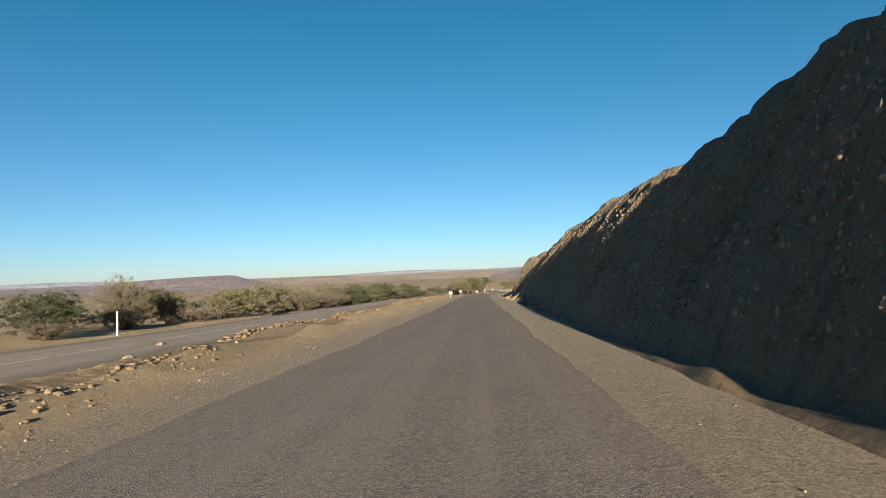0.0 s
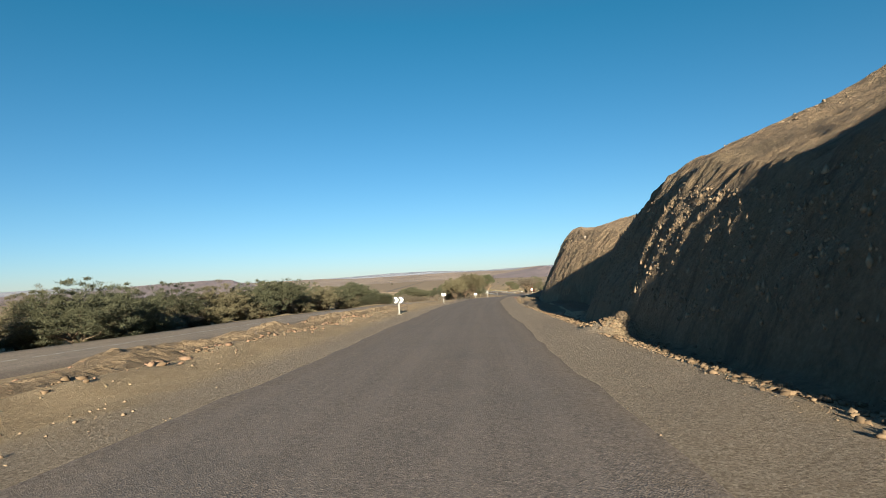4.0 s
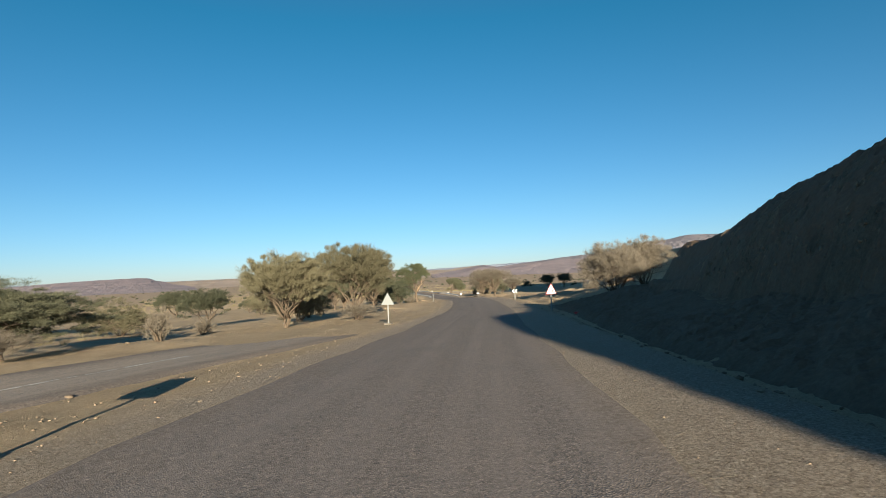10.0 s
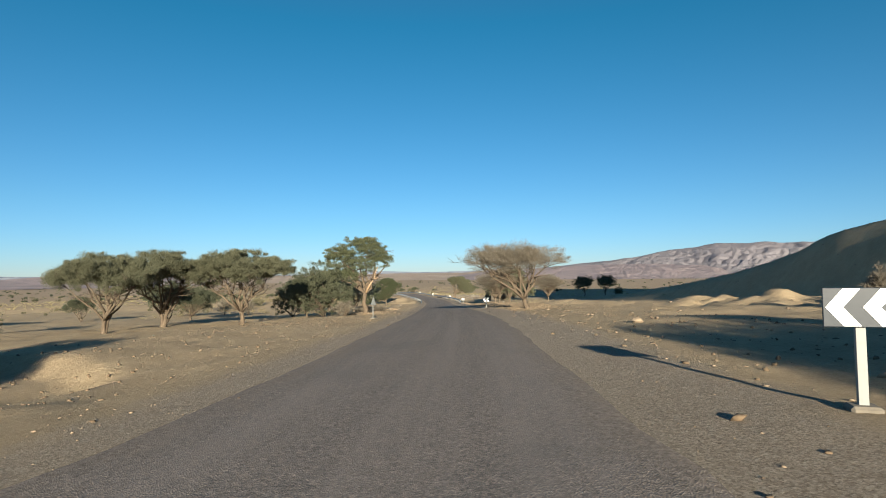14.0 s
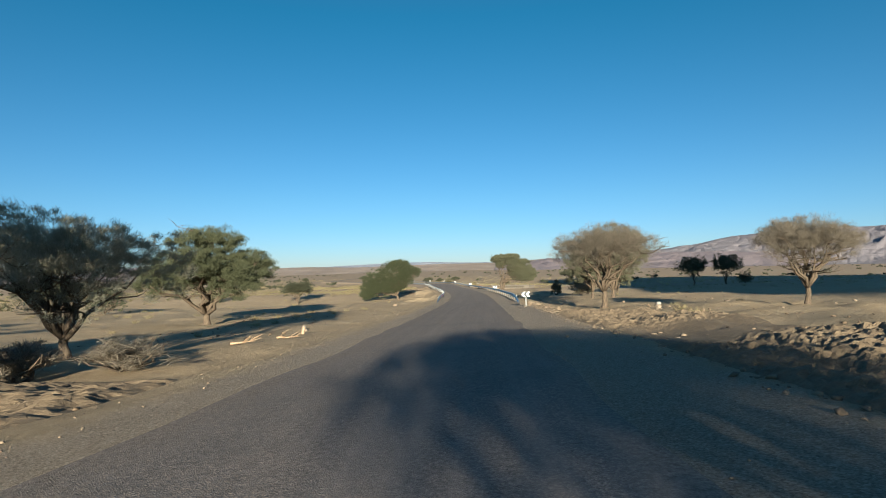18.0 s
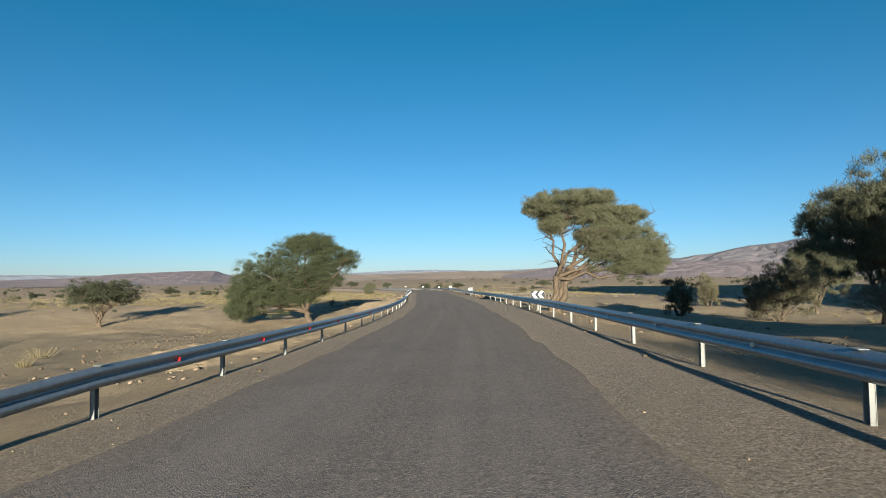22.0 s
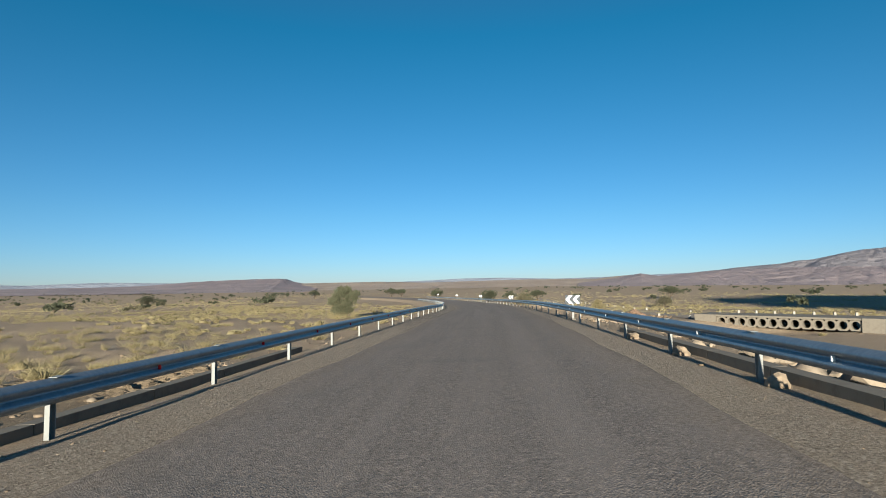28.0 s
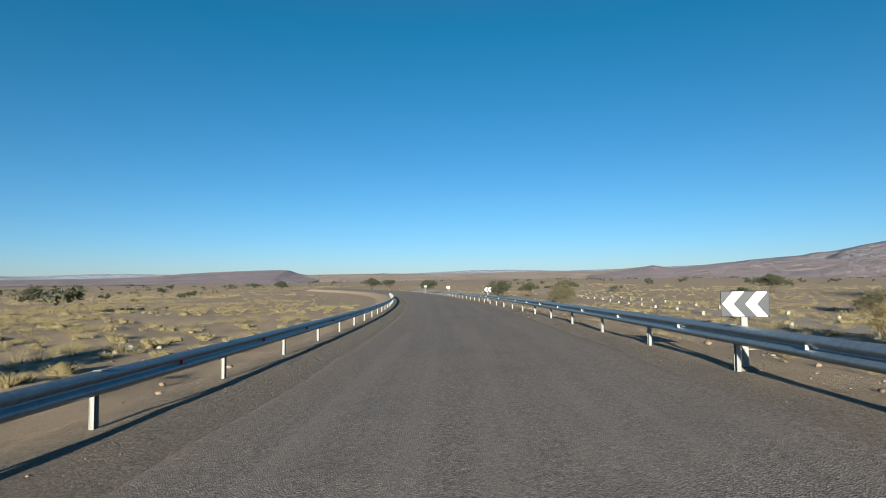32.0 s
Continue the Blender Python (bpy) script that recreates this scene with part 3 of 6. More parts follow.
# Distance haze is put into the ridge colours below, strongest in MAT_BLUE.
MAT_MESA = ridge_material("hazed_mesa_rock", (0.25, 0.205, 0.215), (0.31, 0.25, 0.255), (0.36, 0.30, 0.28))
MAT_HILL = ridge_material("hill_rock", (0.35, 0.275, 0.215), (0.42, 0.335, 0.265), (0.29, 0.22, 0.19))
MAT_RANGE = ridge_material("hazed_range_rock", (0.228, 0.206, 0.222), (0.256, 0.232, 0.246), (0.21, 0.19, 0.208))
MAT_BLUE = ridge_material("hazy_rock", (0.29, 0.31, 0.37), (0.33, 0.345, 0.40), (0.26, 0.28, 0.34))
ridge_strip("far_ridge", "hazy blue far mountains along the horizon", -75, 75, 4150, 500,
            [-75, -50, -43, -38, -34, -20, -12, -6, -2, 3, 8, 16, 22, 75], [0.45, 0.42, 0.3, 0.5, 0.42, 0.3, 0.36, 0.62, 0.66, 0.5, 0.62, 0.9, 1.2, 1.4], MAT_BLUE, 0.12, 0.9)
ridge_strip("mesa", "flat-topped purple-brown mesa with a steep end", -46, -19, 3700, 3600,
            [-46, -37, -34.2, -31, -28, -23.4, -22.6, -21.9, -20.6, -19], [0.0, 0.1, 0.2, 0.46, 0.62, 0.75, 0.7, 0.42, 0.2, 0.0], MAT_MESA, 0.3, 0.75)
ridge_strip("low_hills", "low ochre hills across the plain", -25, 14, 3300, 2200,
            [-25, -21, -16, -14, -9, -4, 0, 4, 7, 10, 12, 14], [0.1, 0.28, 0.34, 0.36, 0.26, 0.36, 0.44, 0.42, 0.46, 0.74, 0.5, 0.2], MAT_HILL, 0.35, 0.9)
ridge_strip("foothills", "brown foothills before the range", 5, 34, 2500, 1500,
            [5, 8, 10.5, 12, 16, 18, 22, 27, 31, 34], [0.0, 0.42, 0.78, 0.55, 0.85, 0.95, 1.05, 1.1, 0.8, 0.2], MAT_MESA, 0.4, 0.8)
ridge_strip("mountain_range", "grey rocky mountain range with gullies", 10, 76, 3000, 1900,
            [10, 17, 22, 25, 27, 29, 31, 34, 38, 46, 60, 76], [0.3, 1.0, 1.5, 2.0, 2.3, 2.4, 2.75, 2.8, 2.7, 2.6, 2.9, 2.4], MAT_RANGE, 0.5, 0.85, 620)


# ---- the abandoned old road beside the new one ----
MAT_OLD = asphalt_material("old_asphalt", 0.30, (1.0, 0.83, 0.66))
_oy = np.array(lines((-150, 0, 40), (0, 210, 170)))
_ou = np.linspace(-OLD_HALF - 0.1, OLD_HALF + 0.1, 15)
_OU, _OV = np.meshgrid(_ou, _oy)
_OS = old_road_u(_OV) + _OU + np.where(np.abs(_OU) > 3.95, 0.5 * rough(_OV, 0 * _OV + 5, 3), 0)
_OZ = ground_z(_OS, _OV) + 0.05 - 0.2 * (np.abs(_OU) > 4.25) - 0.3 * step(_OV, 194, 208)
old_road = sheet("old_road", road_x(_OV) + _OS, _OV, _OZ, MAT_OLD, _OU, _OV)
tagged(old_road, "abandoned sun-bleached asphalt road with a faded white line", "road", kind="structure")


def paint_material():
    m, nt, b = material("worn_paint", 0.8)
    ob = coords(nt, "Object")
    base(nt, b, mix(nt, spread(nt, noise_tex(nt, ob, 3, 5, 0.7), 0.45, 0.6), (0.62, 0.58, 0.5), (0.26, 0.22, 0.18)))
    return m


MAT_WORN = paint_material()
_lu = np.array([-0.07, 0.07])
_LU, _LV = np.meshgrid(_lu, _oy[:-14])
line = sheet("road_line", road_x(_LV) + old_road_u(_LV) + _LU, _LV, ground_z(old_road_u(_LV) + _LU, _LV) + 0.056, MAT_WORN, _LU, _LV)
tagged(line, "faded white centre line on the old road", "road marking", kind="structure")


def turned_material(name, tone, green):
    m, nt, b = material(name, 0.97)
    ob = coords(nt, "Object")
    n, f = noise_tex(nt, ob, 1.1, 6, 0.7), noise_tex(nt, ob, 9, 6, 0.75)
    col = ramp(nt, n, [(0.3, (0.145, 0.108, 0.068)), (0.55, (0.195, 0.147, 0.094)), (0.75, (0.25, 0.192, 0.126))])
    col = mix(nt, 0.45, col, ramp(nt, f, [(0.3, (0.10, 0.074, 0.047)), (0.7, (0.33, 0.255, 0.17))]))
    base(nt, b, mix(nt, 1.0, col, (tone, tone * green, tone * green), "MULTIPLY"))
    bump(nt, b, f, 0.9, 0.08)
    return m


MAT_TURNED = turned_material("turned_earth", 1.0, 1.0)
# Scree colour carries the slope's shade: a darkened copy of the turned earth.
MAT_SHADED_SCREE = turned_material("shale_scree", 0.85, 0.92)


# ---- broken earth: spoil banks and clods, finer than the ground sheet ----
def broken_earth(u0, u1, y0, y1, res, amp, size, seed, label, mat=MAT_TURNED, lift=0.03):
    a, b = np.arange(u0, u1, res), np.arange(y0, y1, res)
    U, V = np.meshgrid(a, b)
    rim = step(U, u0, u0 + 0.9) * (1 - step(U, u1 - 1.2, u1)) * step(V, y0, y0 + 2) * (1 - step(V, y1 - 2, y1))
    k = step(rough(U + seed, V, 5) + 0.5, 0.15, 0.55)
    lump = 0.5 - np.abs(rough(U + seed, V, size)) + 0.8 * (0.5 - np.abs(rough(U - seed, V + 9, size * 0.42))) + 0.5 * rough(U, V, size * 0.22) + 0.5 * rough(U, V + 3, size * 3)
    Z = ground_z(U, V) - 0.09 + rim * (0.09 + lift + amp * k * lump)
    return tagged(sheet("broken_earth", road_x(V) + U, V, Z, mat, U, V, smooth=False), label, "earth bank", kind="structure")


broken_earth(4.6, 10.5, 284, 338, 0.1, 0.2, 0.36, 3, "churned dry earth clods beside the road")
broken_earth(7.4, 26.0, 222, 247, 0.16, 0.2, 1.5, 8, "dug earth mounds beyond the ditch", MAT_EARTH)
broken_earth(-10.4, -6.6, 56, 122, 0.14, 0.2, 0.55, 5, "bank of loose spoil between the roads")
broken_earth(-10.2, -6.0, 2, 34, 0.14, 0.1, 0.45, 6, "crumbled earth along the old road's edge")
# Crumbled earth, darker than the ground around in place of the cliff's shadow.
broken_earth(4.0, 7.9, 109, 160, 0.08, 0.08, 0.2, 7, "crumbling earth lip along the ditch")
# Scree sheets lie on the shaded slopes; that dark is in their colour.
broken_earth(5.3, 25, 157, 219, 0.15, 0.26, 0.8, 11, "dark reddish shale scree below the cut hillside", MAT_SHADED_SCREE)
broken_earth(7.0, 10.8, 108, 131, 0.1, 0.1, 0.3, 13, "shale scree on the floor of the ditch", MAT_SHADED_SCREE)
broken_earth(24.0, 74, 168, 264, 0.45, 0.4, 1.6, 12, "dark rough shale flank of the ridge", MAT_SHADED_SCREE, 0.3)
broken_earth(-13, -5.5, 463, 494, 0.12, 0.3, 0.5, 14, "crumbled brown earth behind the culvert wall")
broken_earth(-11, -5.3, 388, 462, 0.16, 0.16, 0.6, 15, "dug earth below the guardrail", MAT_EARTH)
broken_earth(5.3, 12, 388, 456, 0.16, 0.2, 0.7, 16, "dug earth below the guardrail", MAT_EARTH)
broken_earth(5.5, 13, 505, 548, 0.14, 0.2, 0.6, 17, "churned brown sand below the guardrail", MAT_EARTH)
broken_earth(-12.5, -6.2, 302, 320, 0.14, 0.26, 0.7, 9, "dug earth and rubble on the verge")


# ---- acacias and shrubs ----
def bark_material():
    m, nt, b = material("acacia_bark", 0.95)
    ob = coords(nt, "Object")
    n = noise_tex(nt, mapped(nt, ob, (9, 9, 1.6)), 2.0, 6, 0.7)
    base(nt, b, ramp(nt, n, [(0.3, (0.045, 0.034, 0.025)), (0.55, (0.125, 0.095, 0.066)), (0.75, (0.24, 0.185, 0.13))]))
    bump(nt, b, n, 0.9, 0.05)
    return m


def leaf_material(name, dark, mid, light):
    m, nt, b = material(name, 0.75)
    geo = nt.nodes.new("ShaderNodeNewGeometry")
    oi = nt.nodes.new("ShaderNodeObjectInfo")
    col = ramp(nt, geo.outputs["Random Per Island"], [(0.0, dark), (0.5, mid), (1.0, light)])
    hs = nt.nodes.new("ShaderNodeHueSaturation")
    nt.links.new(maths(nt, "ADD", maths(nt, "MULTIPLY", oi.outputs["Random"], 0.35), 0.82), hs.inputs["Value"])
    nt.links.new(col, hs.inputs["Color"])
    nt.links.new(hs.outputs["Color"], b.inputs["Base Color"])
    tr = nt.nodes.new("ShaderNodeBsdfTranslucent")
    nt.links.new(hs.outputs["Color"], tr.inputs["Color"])
    mx = nt.nodes.new("ShaderNodeMixShader")
    mx.inputs[0].default_value = 0.35
    out = nt.nodes["Material Output"]
    nt.links.new(b.outputs[0], mx.inputs[1])
    nt.links.new(tr.outputs[0], mx.inputs[2])
    nt.links.new(mx.outputs[0], out.inputs["Surface"])
    return m


MAT_BARK = bark_material()
MAT_GREEN = leaf_material("acacia_green", (0.066, 0.072, 0.043), (0.098, 0.104, 0.064), (0.135, 0.14, 0.088))
MAT_GREY = leaf_material("acacia_grey", (0.122, 0.111, 0.066), (0.17, 0.154, 0.094), (0.222, 0.202, 0.126))
MAT_DUSTY = leaf_material("acacia_dusty", (0.098, 0.102, 0.062), (0.145, 0.147, 0.092), (0.20, 0.195, 0.125))
MAT_LEAFY = leaf_material("acacia_leafy", (0.076, 0.086, 0.046), (0.112, 0.122, 0.067), (0.155, 0.162, 0.092))
# Twigs pale by nature, lifted further for sunlight the crown does not get.
MAT_SUNLIT_TWIG = leaf_material("pale_sunlit_twigs", (0.23, 0.222, 0.155), (0.34, 0.325, 0.24), (0.44, 0.42, 0.325))
MAT_BARE = leaf_material("dry_twigs", (0.115, 0.098, 0.073), (0.20, 0.172, 0.132), (0.30, 0.262, 0.205))
MAT_STRAW = leaf_material("dry_grass", (0.215, 0.175, 0.083), (0.315, 0.262, 0.132), (0.415, 0.352, 0.20))


def tube(points, radii, sides=6):
    """Vertices and faces of a tapered, bent tube."""
    vs, fs = [], []
    pts = [Vector(p) for p in points]
    for k, p in enumerate(pts):
        d = (pts[min(k + 1, len(pts) - 1)] - pts[max(k - 1, 0)]).normalized()
        a = d.cross(Vector((0.3, 1, 0.2))).normalized()
        b = d.cross(a)
        for s in range(sides):
            t = 2 * math.pi * s / sides
            vs.append(p + (a * math.cos(t) + b * math.sin(t)) * radii[k])
    for k in range(len(pts) - 1):
        for s in range(sides):
            i, j = k * sides + s, k * sides + (s + 1) % sides
            fs.append((i, j, j + sides, i + sides))
    fs.append(tuple(range(sides))[::-1])
    fs.append(tuple(range((len(pts) - 1) * sides, len(pts) * sides)))
    return vs, fs


def join(parts):
    vs, fs = [], []
    for v, f in parts:
        o = len(vs)
        vs.extend(v)
        fs.extend([tuple(i + o for i in q) for q in f])
    return vs, fs


def bent(rnd, a, b, n, wob):
    a, b = Vector(a), Vector(b)
    L = (b - a).length
    out = []
    for k in range(n + 1):
        t = k / n
        p = a.lerp(b, t)
        if 0 < k < n:
            p += Vector((rnd.uniform(-1, 1), rnd.uniform(-1, 1), rnd.uniform(-0.4, 0.8))) * wob * L
        out.append(p)
    return out


def leaf_mesh(name, centres, dirs, length, width, rs, mat, per, fan=0.5, foot=(0, 0, 0)):
    """Many small leaf sprays: thin blades round the given clump centres, fanning out from the foot."""
    n = len(centres) * per
    c = np.repeat(centres, per, 0)
    spread_r = np.repeat(dirs, per, 0)
    o = rs.normal(size=(n, 3))
    o /= np.linalg.norm(o, axis=1)[:, None]
    r = rs.rand(n, 1) ** 0.6
    p = c + o * r * spread_r
    away = p - np.array(foot)
    away /= np.linalg.norm(away, axis=1)[:, None] + 1e-6
    d = away * fan + o * 0.5 * (1.2 - fan) + rs.normal(size=(n, 3)) * 0.42
    d /= np.linalg.norm(d, axis=1)[:, None]
    s = np.cross(d, rs.normal(size=(n, 3)))
    s /= np.linalg.norm(s, axis=1)[:, None]
    L = length * (0.6 + 0.8 * rs.rand(n, 1))
    W = width * (0.6 + 0.8 * rs.rand(n, 1))
    v = np.stack([p - d * L * 0.5 - s * W, p - d * L * 0.4 + s * W, p + d * L * 0.6], 1).reshape(-1, 3)
    me = bpy.data.meshes.new(name)
    me.vertices.add(len(v))
    me.vertices.foreach_set("co", v.ravel())
    me.loops.add(n * 3)
    me.loops.foreach_set("vertex_index", np.arange(n * 3))
    me.polygons.add(n)
    me.polygons.foreach_set("loop_start", np.arange(n) * 3)
    me.update(calc_edges=True)
    me.materials.append(mat)
    return me


def acacia(seed, height, width, mat, lean=0.0, low=0.42, flat=0.5, stems=2, clumps=150, per=46, leaf=(0.26, 0.035), airy=0.0, depth=None, lobes=6, limbs=7, masses=None, fan=0.5, girth=1.0, tiers=0.0, pad=0.5):
    """An acacia at the origin: trunk, limbs and a lobed crown. lean: sideways shift of the crown; low: crown's underside as a share of the height;
    tiers: metres between the flat sprays of foliage; pad: a spray's half width."""
    rnd, rs = random.Random(seed), np.random.RandomState(seed)
    root = new("acacia_tree")
    depth = depth or width * 0.9
    zc = height * (low + (1 - low) * 0.45)
    # lobes of the crown
    L = []
    for k in range(lobes):
        a = 2 * math.pi * (k + rnd.random() * 0.6) / lobes
        r = (0.30 + 0.30 * rnd.random()) if k else 0.0
        drop = 0.10 - 0.9 * r * r * flat
        L.append(Vector((lean + math.cos(a) * r * width * 0.62, math.sin(a) * r * depth * 0.62, zc + height * (1 - low) * (drop + rnd.uniform(-0.08, 0.12)))))
    rad = [Vector((width * rnd.uniform(0.23, 0.32), depth * rnd.uniform(0.23, 0.32), height * (1 - low) * rnd.uniform(0.34, 0.46))) for _ in L]
    rad[0] = Vector((width * 0.36, depth * 0.36, height * (1 - low) * 0.48))
    if masses:
        L, rad = [Vector(m[:3]) for m in masses], [Vector(m[3:]) for m in masses]
    # wood
    fork = height * low * rnd.uniform(0.35, 0.6)
    r0 = (0.03 * height + 0.02) * girth
    wood, limb_sets, ends = [], [], []
    for s in range(stems):
        off = Vector((rnd.uniform(-0.12, 0.12), rnd.uniform(-0.12, 0.12), 0)) * (0 if stems == 1 else 1) * height * 0.25
        top = Vector((lean * 0.3, 0, fork)) + off * 2.5
        pts = [off * 0.5 + Vector((0, 0, -0.3))] + bent(rnd, off * 0.6, top, 4, 0.07)
        wood.append(tube(pts, [r0 * q / (1 + 0.35 * (stems - 1)) for q in (1.7, 1.35, 1.0, 0.9, 0.85, 0.8)], 8))
        ends.append((top, r0 * 0.75 / (1 + 0.35 * (stems - 1))))
    tips = []
    for k in range(limbs):
        start, r = ends[k % len(ends)]
        lo = L[k % len(L)]
        tip = lo + Vector((rnd.uniform(-0.5, 0.5) * width * 0.2, rnd.uniform(-0.5, 0.5) * depth * 0.2, -0.05 * height))
        pts = bent(rnd, start - Vector((0, 0, 0.1)), tip, 5, 0.08)
        rr = [r * q for q in (0.85, 0.7, 0.55, 0.42, 0.3, 0.16)]
        bits = [tube(pts, rr, 6)]
        for q in range(5):
            p = pts[rnd.choice((2, 3, 4, 5))]
            e = p + Vector((rnd.uniform(-1, 1) * width * 0.26, rnd.uniform(-1, 1) * depth * 0.26, rnd.uniform(0.02, 0.28) * height * (1 - low)))
            tw = bent(rnd, p, e, 3, 0.12)
            bits.append(tube(tw, [r * w for w in (0.3, 0.22, 0.15, 0.07)], 4))
            for _ in range(4):
                p2 = tw[rnd.choice((1, 2, 3))]
                e2 = p2 + Vector((rnd.uniform(-1, 1), rnd.uniform(-1, 1), rnd.uniform(-0.3, 0.9))) * height * 0.11
                bits.append(tube([p2, p2.lerp(e2, 0.5) + Vector((0, 0, 0.04)), e2], [r * 0.11, r * 0.08, r * 0.03], 3))
        limb_sets.append(join(bits))
    trunk = link_mesh("trunk", *join(wood), MAT_BARK, root, True)
    for v, f in limb_sets:
        link_mesh("limb", v, f, MAT_BARK, trunk, True)
    # clumps of leaves, on the shells of the lobes
    cs, sp = [], []
    while len(cs) < clumps:
        k = rs.randint(len(L))
        d = rs.normal(size=3)
        d /= np.linalg.norm(d)
        if d[2] < -0.35 and rs.rand() < 0.7:
            continue
        q = np.array(L[k]) + d * np.array(rad[k]) * (0.35 + 0.68 * rs.rand() ** (0.7 + airy * 0.3))
        if not masses and (q[2] > height * 1.02 or q[2] < height * low * 0.85 + 0.05):
            continue
        if tiers:
            q[2] += 0.12 * (round(q[2] / tiers) * tiers - q[2])
        cs.append(q)
        e = (0.55 + 0.9 * rs.rand()) * (0.95 if masses else 1.0)
        sp.append([width * 0.062 * e, width * 0.062 * e, height * 0.05 * e] if not tiers else [pad * e, pad * e, (0.45 + 0.3 * rs.rand()) * pad * e])
    me = leaf_mesh("crown", np.array(cs), np.array(sp), leaf[0], leaf[1], rs, mat, per, fan, (lean * 0.3, 0, fork * 0.8))
    crown = new("crown", me)
    crown.parent = root
    return root


def shrub(seed, height, width, mat, per=30, clumps=40, leaf=(0.3, 0.02), name="desert_shrub"):
    rnd, rs = random.Random(seed), np.random.RandomState(seed)
    root = new(name)
    stems = []
    for _ in range(9):
        a = rnd.uniform(0, 6.28)
        e = Vector((math.cos(a) * width * 0.4, math.sin(a) * width * 0.4, height * rnd.uniform(0.45, 0.85)))
        stems.append(tube(bent(rnd, (0, 0, -0.1), e, 4, 0.1), [0.035 * height * q for q in (1, 0.8, 0.6, 0.4, 0.2)], 5))
    link_mesh("stem", *join(stems), MAT_BARK, root, True)
    c = rs.normal(size=(clumps, 3))
    c /= np.linalg.norm(c, axis=1)[:, None]
    c *= (0.3 + 0.62 * rs.rand(clumps, 1) ** 0.8) * (1 + 0.28 * np.sin(3.1 * np.arctan2(c[:, 1:2], c[:, 0:1]) + seed) + 0.16 * np.sin(7 * c[:, 2:3] + seed))
    c = c * [width * 0.45, width * 0.45, height * 0.5] + [0, 0, height * 0.52]
    c[:, 2] = np.maximum(c[:, 2], 0.12 * height)
    me = leaf_mesh("foliage", c, np.tile([width * 0.14, width * 0.14, height * 0.12], (clumps, 1)), leaf[0], leaf[1], rs, mat, per)
    new("foliage", me).parent = root
    return root


# patterns 6 m wide and 5 m high, scaled where they stand
LABELS = {
    "green": "spreading green acacia tree with a dense flat crown",
    "round": "dense rounded green acacia tree on dry earth",
    "grey": "dusty grey-green acacia tree with a tangled crown",
    "bare": "half-bare brown acacia tree with thorny twigs",
    "umbrella": "umbrella-shaped acacia tree with a thin brown crown",
    "dome": "dense dome-shaped green acacia on a short trunk",
    "flat": "flat-topped grey-green acacia with a bare lower trunk",
    "thin": "thin pale grey-green acacia with open branches",
    "shrub": "grey-brown thorny desert shrub",
    "greenshrub": "green thorny desert shrub",
}


